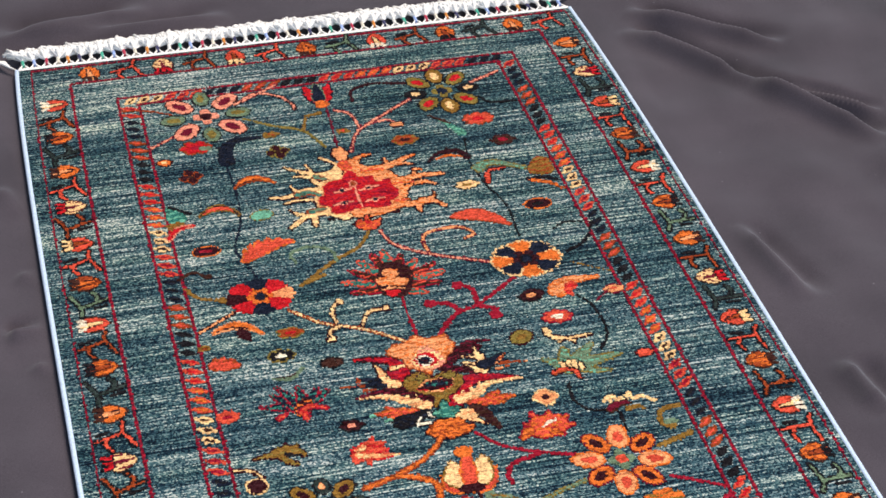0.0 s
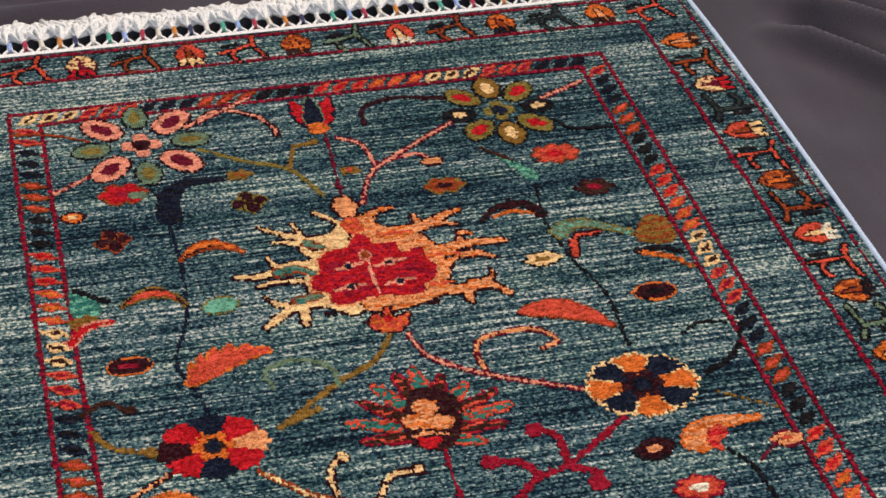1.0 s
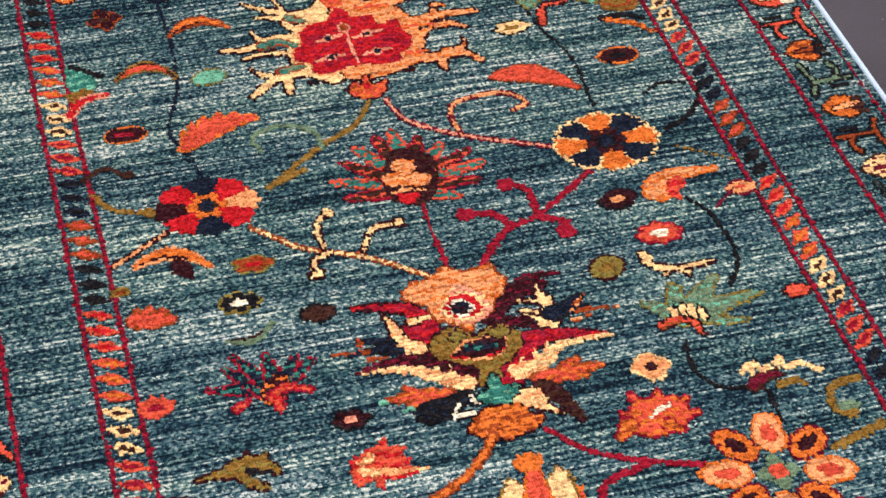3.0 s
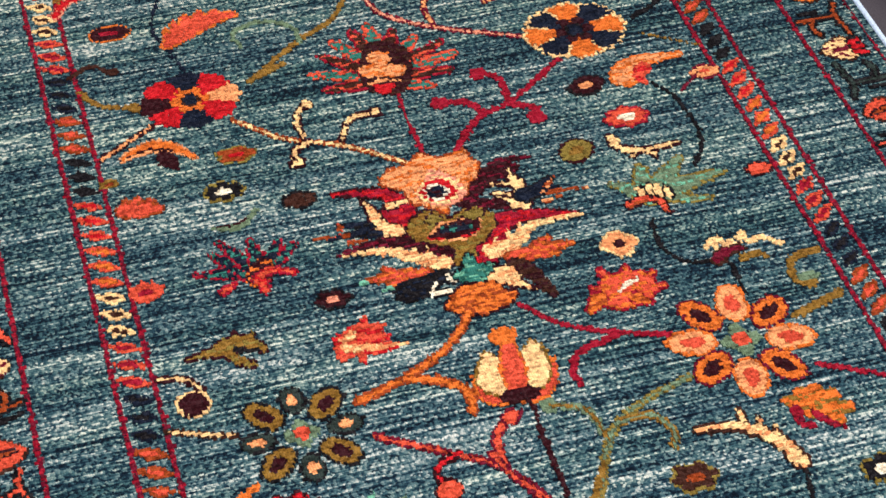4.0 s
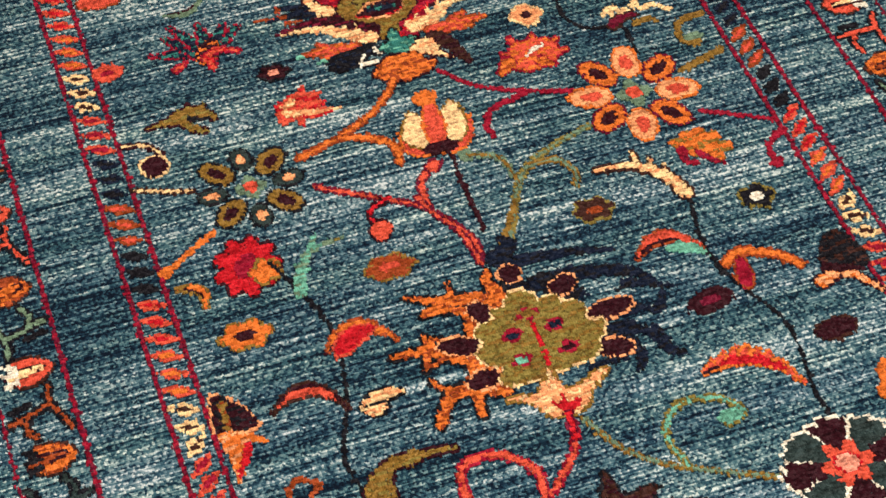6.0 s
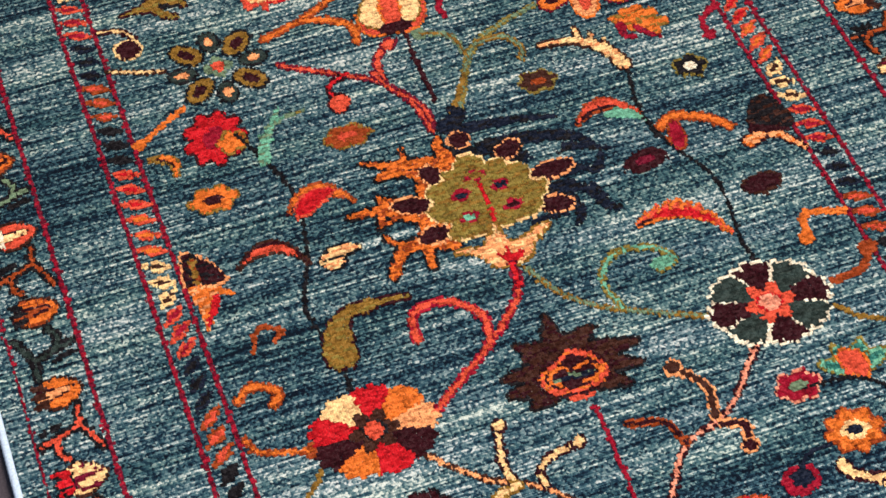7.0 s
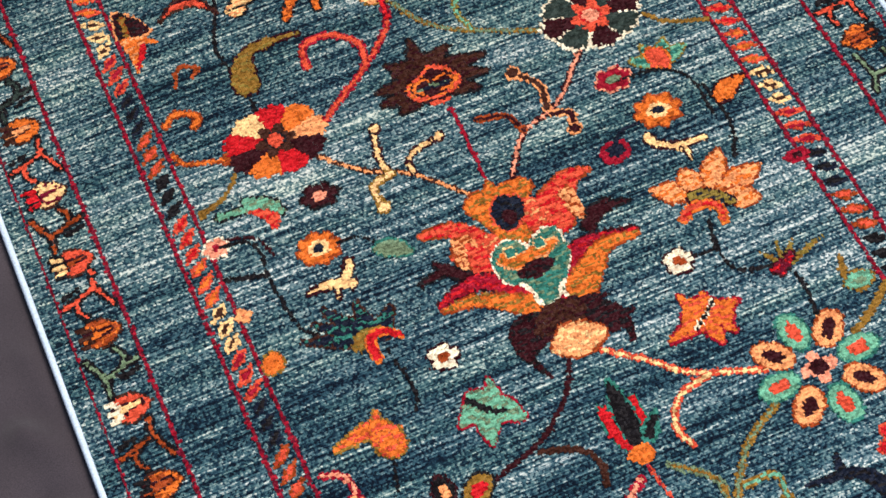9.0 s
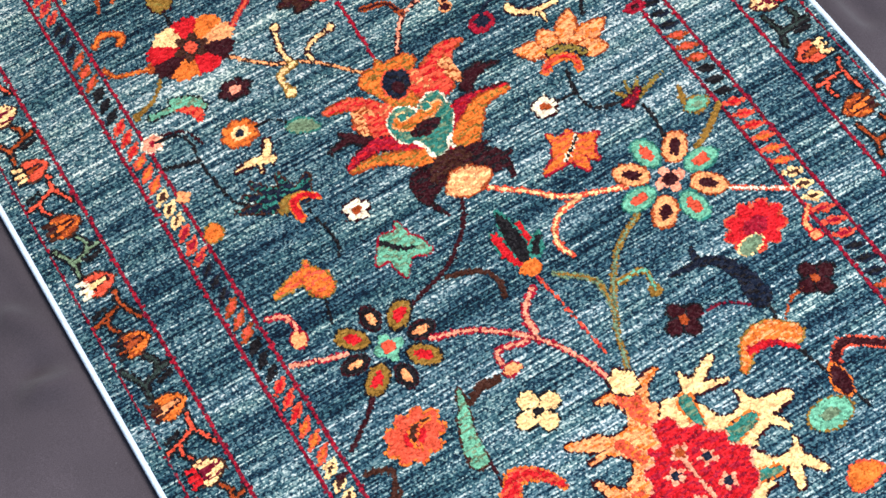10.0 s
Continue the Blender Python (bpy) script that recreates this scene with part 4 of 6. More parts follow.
for a, b in (((-0.044, -1.214), (-0.035, -1.237)), ((-0.084, -1.248), (-0.048, -1.259)), ((-0.073, -1.294), (-0.045, -1.289)), ((-0.004, -1.185), (-0.000, -1.204)), ((0.023, -1.227), (0.047, -1.214)), ((0.042, -1.258), (0.084, -1.255)), ((0.035, -1.290), (0.067, -1.299))):
    c, d = ((a[0] + b[0]) / 2, (a[1] + b[1]) / 2), (b[0] - a[0], b[1] - a[1])
    motif("petal", under=top)
    oval(c, math.hypot(*d) / 2, 0.0088, math.atan2(d[1], d[0]), "maroon", "apricot")
area((-0.015, -1.219), (-0.004, -1.213), (0.009, -1.222), (0.009, -1.229), (0.025, -1.228), (0.027, -1.237), (0.039, -1.239), (0.043, -1.250), (0.041, -1.261), (0.052, -1.265), (0.050, -1.277), (0.042, -1.283), (0.040, -1.291), (0.028, -1.300), (0.012, -1.301), (-0.003, -1.302), (-0.022, -1.305), (-0.046, -1.302), (-0.046, -1.293), (-0.041, -1.285), (-0.054, -1.277), (-0.056, -1.264), (-0.048, -1.257), (-0.051, -1.246), (-0.045, -1.238), (-0.032, -1.236), (-0.030, -1.227), (-0.018, -1.228))
knot("olive", "cream", "gold", top, "heart")
line(((-0.004, -1.250), (-0.003, -1.270), (-0.005, -1.295)), 0.004, "red")
for c, inner in (((-0.003, -1.240), "gold"), ((0.014, -1.257), "navy"), ((-0.023, -1.257), "navy"), ((0.017, -1.282), "maroon"), ((-0.024, -1.283), "mint")):
    oval(c, 0.0093, 0.0069, 0.15, "crimson", None, 4, 0.2)
    oval(c, 0.0054, 0.0038, 0.15, inner)
limb((-0.008, -1.307), (-0.008, -1.300), w=0.0075, tip=0.9)
area((-0.048, -1.317), (-0.036, -1.316), (-0.025, -1.319), (-0.018, -1.309), (-0.006, -1.310), (0.001, -1.322), (0.016, -1.318), (0.028, -1.313), (0.040, -1.312), (0.033, -1.318), (0.019, -1.329), (0.010, -1.341), (-0.005, -1.346), (-0.021, -1.342), (-0.029, -1.330), (-0.038, -1.321))
knot("apricot", "gold", "cream", top, "base")
area((-0.017, -1.327), (-0.010, -1.332), (-0.004, -1.321), (-0.005, -1.334), (0.007, -1.331), (0.000, -1.341), (-0.012, -1.339))
knot("red")
limb((-0.008, -1.344), (-0.012, -1.367), w=0.0045, tip=1.0)
knot("red", "wine", None, top, "stalk")
single((0.103, -1.217), (0.164, -1.224), 0.028, "coral", "rust", 0.28)
single((0.131, -1.213), (0.164, -1.231), 0.012, "mint", None, 0.15)
stem((0.172, -1.244), (0.190, -1.236), (0.219, -1.250), (0.231, -1.265), colour="orange", w=0.013, edge="rust")
single((0.179, -1.274), (0.187, -1.239), 0.014, "crimson", "rust")
bud((0.144, -1.276), 0.021, "maroon", "wine", None, 0.2, 0.55)
bud((0.229, -1.336), 0.018, "maroon", None, "brown", 0.1, 0.5)
single((0.105, -1.344), (0.181, -1.380), 0.030, "coral", "orange", 0.22, "red", 9)
wheel((-0.172, -1.464), (-0.123, -1.484), ("apricot", "orange", "red", "cream", "red", "maroon", "orange", "red", "maroon"), None, ("brown", "coral", "black"), "red, apricot and maroon flower of sectors")
wheel((0.178, -1.458), (0.230, -1.475), ("maroon", "moss", "maroon", "moss", "maroon", "moss", "maroon", "moss"), "ivory", ("coral", "pink", "red"), "maroon and sage flower with a cream rim")
fan((0.215, -1.544), 0.034, 4, "mint", "teal", "coral", 20, 150, "olive", 0.42)
single((0.208, -1.524), (0.218, -1.556), 0.020, "coral", "orange", 0.1)
bud((0.162, -1.543), 0.018, "crimson", "sage", "pink", 0.1, 0.75, 6, "flower")
bud((0.185, -1.597), 0.022, "orange", None, "rust", 0, 0.85, 8, "flower")
oval((0.185, -1.597), 0.012, 0.009, 0, "cream")
oval((0.185, -1.597), 0.006, 0.005, 0, "navy")
stem((0.165, -1.547), (0.206, -1.550), (0.231, -1.573), (0.233, -1.623), colour="black", w=0.0035)
motif("bud")
oval((0.125, -1.625), 0.017, 0.013, 0.2, "crimson")
oval((0.126, -1.623), 0.010, 0.008, 0.2, "navy")
stem((0.127, -1.617), (0.140, -1.605), (0.164, -1.602), colour="navy", w=0.0035)
bud((-0.157, -1.546), 0.018, "maroon", "pink", "black", 0, 0.75, 6, "flower")
stem((-0.268, -1.553), (-0.233, -1.564), (-0.222, -1.590), colour="maroon", w=0.004)
# fourth row
bud((-0.270, -1.560), 0.012, "pink", "crimson", "ivory", 0, 0.9, 6, "flower")
stem((-0.265, -1.561), (-0.240, -1.566), (-0.233, -1.585), (-0.235, -1.619), (-0.229, -1.674), (-0.215, -1.694), colour="black", w=0.005)
stem((-0.275, -1.598), (-0.237, -1.610), colour="black", w=0.006)
bud((-0.180, -1.603), 0.020, "orange", None, "rust", 0, 0.85, 8, "flower")
oval((-0.180, -1.603), 0.011, 0.009, 0, "cream")
oval((-0.180, -1.603), 0.006, 0.005, 0, "navy")
stem((-0.161, -1.605), (-0.139, -1.608), (-0.119, -1.632), colour="black", w=0.003)
single((-0.132, -1.625), (-0.099, -1.646), 0.020, "sage", "teal", 0.05)
crossed((-0.272, -1.643), 0.008, "apricot", None, "coral")
single((-0.272, -1.697), (-0.257, -1.711), 0.024, "orange", "gold")
stem((-0.163, -1.736), (-0.157, -1.784), (-0.163, -1.804), colour="black", w=0.004)
bud((-0.119, -1.765), 0.014, "ivory", "rust", "maroon", 0, 0.95, 5, "flower")
bud((0.123, -1.765), 0.014, "ivory", "rust", "maroon", 0, 0.95, 5, "flower")
stem((-0.198, -1.829), (-0.210, -1.873), colour="black", w=0.004)
bud((0.282, -1.705), 0.013, "crimson", "maroon", None)
stem((0.170, -1.735), (0.162, -1.768), (0.169, -1.797), (0.209, -1.812), (0.215, -1.841), (0.211, -1.870), colour="black", w=0.005)
stem((0.135, -1.765), (0.164, -1.768), colour="black", w=0.003)
stem((0.240, -1.588), (0.242, -1.643), (0.226, -1.681), colour="black", w=0.005)
single((0.243, -1.615), (0.283, -1.595), 0.020, "orange", "maroon", 0.1)
stem((0.261, -1.825), (0.254, -1.847), (0.262, -1.862), colour="gold", w=0.008)
bud((0.264, -1.855), 0.014, "mint", "sage", "gold")
twig((0.016, -1.821), (0.049, -1.849), (0.079, -1.877), (0.141, -1.903), colour="cream", edge="coral", w=0.006)
twig((0.094, -1.885), (0.059, -1.894), (0.041, -1.919), (0.046, -1.943), colour="cream", edge="coral", w=0.007)
stem((-0.016, -1.818), (-0.035, -1.849), (-0.073, -1.881), (-0.127, -1.900), colour="maroon", w=0.006)
stem((-0.081, -1.892), (-0.049, -1.903), (-0.036, -1.923), (-0.040, -1.946), colour="brown", w=0.008)
pal = motif("palmette", "vase-shaped palmette with orange head and red wings")
limb((-0.035, -1.685), (-0.044, -1.655), (-0.059, -1.639), (-0.086, -1.634), w=0.0292, tip=0.2)
limb((-0.040, -1.696), (-0.056, -1.670), w=0.0345, tip=0.7)
knot("coral", "rust", "red", pal, "wing")
limb((-0.058, -1.656), (-0.061, -1.674), (-0.061, -1.693), w=0.0132, tip=0.6)
limb((-0.049, -1.653), (-0.041, -1.667), w=0.0081)
knot("apricot", None, "rust")
limb((-0.064, -1.695), (-0.082, -1.680), (-0.108, -1.684), w=0.0117, tip=0.2)
limb((-0.073, -1.684), (-0.088, -1.667), w=0.0100, tip=0.3)
knot("maroon", "black")
limb((-0.020, -1.749), (-0.035, -1.721), (-0.055, -1.705), (-0.083, -1.707), (-0.100, -1.715), w=0.0241, tip=0.2)
knot("crimson", "maroon", "red", pal, "wing")
limb((-0.020, -1.751), (-0.042, -1.736), (-0.068, -1.722), (-0.100, -1.720), w=0.0217, tip=0.2)
knot("orange", "rust", "gold")
limb((0.016, -1.669), (0.047, -1.650), (0.069, -1.633), (0.091, -1.631), w=0.0403, tip=0.12)
limb((0.013, -1.675), (0.041, -1.674), w=0.0356, tip=0.8)
knot("coral", "rust", "red", pal, "wing")
limb((0.061, -1.649), (0.063, -1.670), (0.068, -1.686), w=0.0173, tip=0.5)
knot("apricot", None, "rust")
limb((0.064, -1.691), (0.084, -1.680), (0.111, -1.681), w=0.0141, tip=0.15)
limb((0.073, -1.678), (0.093, -1.671), w=0.0089)
knot("maroon", "black")
limb((0.014, -1.746), (0.033, -1.722), (0.053, -1.709), (0.104, -1.713), w=0.0328, tip=0.1)
knot("crimson", "maroon", "red", pal, "wing")
limb((0.027, -1.752), (0.046, -1.735), (0.068, -1.718), (0.103, -1.719), w=0.0305, tip=0.1)
knot("orange", "rust", "gold")
limb((-0.017, -1.766), (-0.044, -1.766), (-0.052, -1.790), (-0.039, -1.825), w=0.0170, tip=0.3)
limb((-0.040, -1.780), (-0.056, -1.780), w=0.0086, tip=0.5)
area((-0.042, -1.767), (-0.017, -1.760), (0.015, -1.765), (0.046, -1.785), (0.048, -1.804), (0.028, -1.806), (-0.012, -1.790), (-0.044, -1.800), (-0.052, -1.790))
limb((-0.043, -1.788), (-0.054, -1.778), w=0.0115, tip=0.5)
limb((0.045, -1.794), (0.062, -1.792), w=0.0108, tip=0.4)
knot("maroon", None, "black", pal, "base")
limb((0.015, -1.765), (0.040, -1.782), (0.050, -1.799), (0.047, -1.822), w=0.0188, tip=0.3)
limb((0.027, -1.764), (0.046, -1.769), w=0.0080, tip=0.5)
limb((0.036, -1.790), (0.059, -1.794), w=0.0073, tip=0.4)
knot("maroon", None, "black")
area((-0.016, -1.757), (0.004, -1.754), (0.024, -1.769), (0.010, -1.787), (-0.011, -1.787), (-0.034, -1.780))
knot("brown", None, "maroon")
area((-0.024, -1.797), (-0.009, -1.782), (0.011, -1.785), (0.027, -1.798), (0.025, -1.810), (0.007, -1.817), (-0.009, -1.817), (-0.025, -1.805))
knot("apricot", "rust", "cream")
area((-0.032, -1.634), (-0.034, -1.620), (-0.025, -1.611), (-0.007, -1.608), (-0.003, -1.600), (0.005, -1.612), (0.028, -1.612), (0.035, -1.625), (0.024, -1.639), (0.009, -1.653), (0.011, -1.680), (-0.016, -1.678), (-0.022, -1.655))
knot("orange", "rust", "gold", pal, "head")
limb((0.021, -1.645), (0.030, -1.662), w=0.0202, tip=0.7)
limb((-0.028, -1.669), (-0.024, -1.684), w=0.0171, tip=0.7)
knot("coral", None, "apricot")
area((-0.011, -1.630), (0.003, -1.624), (0.018, -1.633), (0.015, -1.649), (0.002, -1.663), (-0.011, -1.662), (-0.015, -1.645))
knot("navy", "coral", "black")
oval((0.000, -1.649), 0.0066, 0.0098, 0, "maroon")
area((-0.035, -1.685), (-0.023, -1.675), (-0.007, -1.677), (-0.001, -1.686), (-0.002, -1.697), (0.006, -1.684), (0.021, -1.677), (0.033, -1.680), (0.036, -1.701), (0.033, -1.716), (0.019, -1.735), (0.008, -1.749), (-0.011, -1.753), (-0.018, -1.731), (-0.033, -1.717), (-0.037, -1.701))
knot("teal", "ivory", "sage", pal, "heart")
limb((-0.025, -1.693), (-0.017, -1.700), (-0.003, -1.700), w=0.0128, tip=0.8)
limb((0.004, -1.696), (0.014, -1.698), (0.025, -1.693), w=0.0121, tip=0.6)
knot("orange", "apricot", "gold")
area((-0.019, -1.709), (-0.000, -1.704), (0.019, -1.710), (0.009, -1.721), (-0.009, -1.723), (-0.020, -1.718))
knot("maroon", None, "black")
oval((-0.017, -1.687), 0.0050, 0.0054, 0, "teal", "cream")
oval((0.013, -1.689), 0.0050, 0.0054, 0, "teal", "cream")
line(((-0.022, -1.723), (-0.015, -1.738), (-0.014, -1.752)), 0.004, "ivory")
line(((0.019, -1.735), (0.010, -1.744), (0.012, -1.754)), 0.004, "ivory")
motif("tulip", "red and green tulip on an orange base")
leaf((-0.001, -1.929), (-0.014, -1.872), 0.020, "red", "teal")
leaf((0.003, -1.927), (0.019, -1.874), 0.022, "red", "teal")
leaf((0.002, -1.929), (0.006, -1.850), 0.018, "black", "teal")
leaf((0.008, -1.926), (0.033, -1.896), 0.016, "teal", None, 0, "black")
oval((0.001, -1.932), 0.012, 0.010, 0, "orange")
stem((0.001, -1.946), (0.007, -1.998), (0.012, -2.060), colour="crimson", w=0.004, core="coral")
# fifth row
stem((0.131, -1.939), (0.085, -1.968), (0.043, -2.031), (0.021, -2.088), colour="gold", w=0.009, core="sage")
stem((0.048, -2.021), (0.049, -1.982), (0.018, -1.952), colour="sage", w=0.009, core="gold")
stem((0.069, -1.998), (0.098, -2.000), (0.096, -2.027), colour="gold", w=0.009, core="mint")
stem((0.285, -1.869), (0.259, -1.888), (0.232, -1.903), colour="gold", w=0.009)
twig((0.224, -1.960), (0.292, -2.006), colour="ivory", edge="coral")
twig((-0.131, -1.946), (-0.084, -1.966), (-0.036, -2.011), (-0.010, -2.059), (0.002, -2.106), colour="pink", edge="crimson", w=0.007)
stem((-0.037, -2.010), (-0.033, -1.975), (-0.011, -1.954), colour="pink", w=0.009, edge="crimson")
stem((-0.049, -2.005), (-0.082, -1.999), (-0.083, -2.027), colour="pink", w=0.007, edge="crimson")
bud((-0.079, -2.024), 0.010, "apricot", None, "crimson")
twig((-0.271, -1.894), (-0.247, -1.904), (-0.215, -1.914), colour="pink", edge="crimson", w=0.006)
stem((-0.268, -1.831), (-0.249, -1.839), (-0.245, -1.861), (-0.251, -1.875), colour="pink", w=0.006, edge="crimson")
bud((-0.249, -1.871), 0.010, "apricot", None, "crimson", 1.4, 0.8)
stem((-0.216, -1.972), (-0.237, -1.993), (-0.264, -2.013), colour="maroon", w=0.006)
stem((0.288, -2.031), (0.273, -2.047), (0.274, -2.064), colour="apricot", w=0.008, edge="red")
bud((-0.288, -2.033), 0.006, "maroon")
rosette((-0.174, -1.931), (-0.199, -1.905), (("gold", "red", "black"), ("black", "apricot", "maroon")), ("mint", "coral"), "dark rosette with red and cream petal hearts")
rosette((0.185, -1.921), (0.156, -1.896), (("apricot", "maroon", "rust"), ("mint", "coral", "teal")), ("pink", "maroon"), "mint and apricot rosette of eight petals")
bud((0.227, -2.020), 0.034, "red", "crimson", "coral", 0.2, 0.8, 9, "flower")
bud((0.210, -2.037), 0.016, "sage", None, "cream", 0.2, 0.5)
bud((-0.202, -2.035), 0.032, "coral", "red", "orange", 0.4, 0.85, 9, "flower")
single((-0.204, -2.053), (-0.176, -2.026), 0.018, "brown", "orange", 0.3)
stem((-0.129, -2.026), (-0.116, -2.020), (-0.099, -2.025), colour="brown", w=0.006)
crossed((-0.082, -2.079), 0.024, "cream", "black", "black")
crossed((0.101, -2.073), 0.020, "maroon", "black", "rust")
crossed((0.243, -2.107), 0.020, "maroon", "black", "rust")
stem((0.189, -2.071), (0.179, -2.153), (0.190, -2.206), (0.202, -2.256), colour="black", w=0.005)
stem((0.118, -2.077), (0.145, -2.078), (0.177, -2.103), colour="wine", w=0.003)
stem((0.179, -2.137), (0.206, -2.114), (0.227, -2.108), colour="rust", w=0.003)
stem((0.192, -2.208), (0.220, -2.183), (0.256, -2.207), colour="maroon", w=0.016, edge="coral")
single((0.192, -2.235), (0.196, -2.195), 0.018, "maroon", "orange")
bud((0.163, -2.242), 0.024, "mint", "sage", "gold", 0, 0.65)
stem((-0.151, -2.080), (-0.156, -2.146), colour="maroon", w=0.004)
stem((-0.267, -2.044), (-0.241, -2.055), (-0.252, -2.081), colour="brown", w=0.007)
single((0.132, -2.320), (0.175, -2.317), 0.026, "orange", "coral", 0.15)
top = motif("palmette", "large palmette with red heart and cream flames")
limb((0.023, -2.157), (0.001, -2.127), (-0.008, -2.110), (-0.026, -2.104), w=0.0250, tip=0.2)
limb((0.010, -2.125), (0.023, -2.111), (0.043, -2.104), w=0.0197, tip=0.2)
limb((0.006, -2.183), (-0.027, -2.150), (-0.055, -2.142), (-0.077, -2.131), w=0.0268, tip=0.3)
limb((-0.038, -2.147), (-0.038, -2.126), w=0.0104)
limb((-0.012, -2.208), (-0.043, -2.195), (-0.040, -2.160), (-0.069, -2.158), w=0.0187, tip=0.2)
limb((-0.031, -2.217), (-0.063, -2.204), (-0.070, -2.185), (-0.076, -2.180), w=0.0193, tip=0.3)
limb((-0.049, -2.235), (-0.080, -2.222), (-0.104, -2.228), w=0.0198, tip=0.3)
limb((-0.042, -2.274), (-0.072, -2.269), (-0.096, -2.275), w=0.0198, tip=0.4)
area((-0.003, -2.124), (0.030, -2.146), (0.040, -2.182), (-0.024, -2.286), (-0.058, -2.257), (-0.048, -2.192))
gap((-0.027, -2.129), 0.0188, 0.0171)
gap((-0.052, -2.179), 0.0182, 0.0166)
knot("apricot", "maroon", "orange", top, "mane")
limb((0.028, -2.160), (0.047, -2.142), (0.068, -2.140), (0.097, -2.124), w=0.0262, tip=0.25)
limb((0.062, -2.144), (0.060, -2.121), w=0.0114)
limb((0.062, -2.144), (0.097, -2.154), w=0.0125, tip=0.3)
limb((0.053, -2.183), (0.087, -2.183), (0.111, -2.199), (0.138, -2.201), w=0.0239, tip=0.6)
limb((0.097, -2.189), (0.099, -2.176), (0.091, -2.167), w=0.0125, tip=0.4)
limb((0.105, -2.206), (0.120, -2.229), w=0.0136, tip=0.3)
limb((0.066, -2.214), (0.088, -2.221), (0.104, -2.209), w=0.0254, tip=0.4)
limb((0.053, -2.243), (0.086, -2.253), (0.106, -2.263), (0.124, -2.287), w=0.0257, tip=0.25)
limb((0.109, -2.264), (0.117, -2.244), w=0.0110)
limb((0.102, -2.264), (0.093, -2.291), w=0.0132, tip=0.6)
limb((0.040, -2.270), (0.071, -2.283), (0.079, -2.310), w=0.0244, tip=0.3)
limb((0.023, -2.295), (0.047, -2.318), (0.052, -2.348), w=0.0243, tip=0.3)
area((0.025, -2.143), (0.063, -2.168), (0.074, -2.212), (0.071, -2.255), (0.024, -2.303), (-0.031, -2.296))
gap((0.043, -2.125), 0.0154, 0.0173)
gap((0.081, -2.172), 0.0171, 0.0172)
gap((0.099, -2.237), 0.0182, 0.0173)
gap((0.070, -2.290), 0.0154, 0.0150)
knot("cream", "maroon", None, top, "mane")
limb((0.002, -2.116), (0.004, -2.144), w=0.0227, tip=0.7)
limb((-0.032, -2.158), (-0.022, -2.183), w=0.0146, tip=0.7)
limb((-0.049, -2.213), (-0.040, -2.230), w=0.0145, tip=0.7)
knot("coral", "apricot", "orange", top, "flame_tongue")
limb((0.049, -2.151), (0.046, -2.183), w=0.0148, tip=0.7)
limb((0.063, -2.209), (0.094, -2.203), w=0.0193, tip=0.7)
limb((0.056, -2.258), (0.085, -2.264), w=0.0132, tip=0.7)
knot("teal", "orange", "sage", top, "flame_eye")
area((0.006, -2.157), (0.025, -2.158), (0.028, -2.175), (0.045, -2.180), (0.050, -2.193), (0.064, -2.202), (0.059, -2.214), (0.074, -2.227), (0.066, -2.244), (0.062, -2.263), (0.045, -2.273), (0.031, -2.293), (0.007, -2.299), (-0.019, -2.289), (-0.039, -2.269), (-0.041, -2.247), (-0.043, -2.225), (-0.030, -2.211), (-0.030, -2.196), (-0.014, -2.192), (-0.014, -2.177), (0.001, -2.180))
knot("red", "pink", "crimson", top, "heart")
line(((0.012, -2.198), (0.013, -2.232), (0.016, -2.262)), 0.005, "pink")
oval((0.012, -2.196), 0.0097, 0.0093, 0.3, "pink", None, 4, 0.3)
oval((0.012, -2.196), 0.0051, 0.0056, 0.3, "rust")
for c in ((0.033, -2.214), (-0.005, -2.215), (0.036, -2.247), (-0.001, -2.252), (0.029, -2.277)):
    oval(c, 0.0096, 0.0087, 0.3, "pink", None, 5, 0.35)
    oval(c, 0.0051, 0.0050, 0.3, "navy")
oval((0.008, -2.099), 0.0141, 0.0162, 0.4, "cream", "maroon", 6, 0.1)

# leaves and flowers that lie over the stems
flower = motif("flower", "dark flower with serrated coral rays and an apricot heart")
for a, b, k in (((-0.024, -0.641), (-0.070, -0.626), 0), ((-0.029, -0.651), (-0.062, -0.650), 1), ((-0.026, -0.629), (-0.057, -0.602), 1), ((-0.022, -0.614), (-0.041, -0.586), 0), ((-0.015, -0.604), (-0.020, -0.575), 1), ((-0.003, -0.599), (-0.004, -0.571), 0), ((0.008, -0.605), (0.016, -0.584), 1), ((0.018, -0.616), (0.033, -0.599), 0), ((0.020, -0.628), (0.055, -0.612), 1), ((0.019, -0.639), (0.063, -0.630), 0), ((0.016, -0.650), (0.052, -0.651), 1), ((0.009, -0.660), (0.029, -0.668), 0)):
    limb(a, b, w=0.0117, tip=0.4)
    knot("brown" if k else "teal", "crimson" if k else "coral", "coral")
area((-0.021, -0.610), (-0.007, -0.594), (0.010, -0.598), (0.023, -0.617), (0.015, -0.657), (-0.002, -0.672), (-0.022, -0.664), (-0.030, -0.647))
knot("maroon", None, "brown", flower, "heart")
area((-0.018, -0.617), (-0.008, -0.608), (0.002, -0.614), (0.003, -0.625), (-0.010, -0.627))
area((-0.028, -0.632), (-0.017, -0.625), (0.013, -0.635), (0.009, -0.647), (-0.008, -0.646), (-0.024, -0.642))
knot("apricot", None, "orange")
limb((-0.024, -0.652), (-0.009, -0.650), (0.005, -0.655), w=0.0044, tip=0.6)
knot("apricot")
area((-0.021, -0.655), (-0.001, -0.658), (-0.008, -0.668), (-0.018, -0.666))
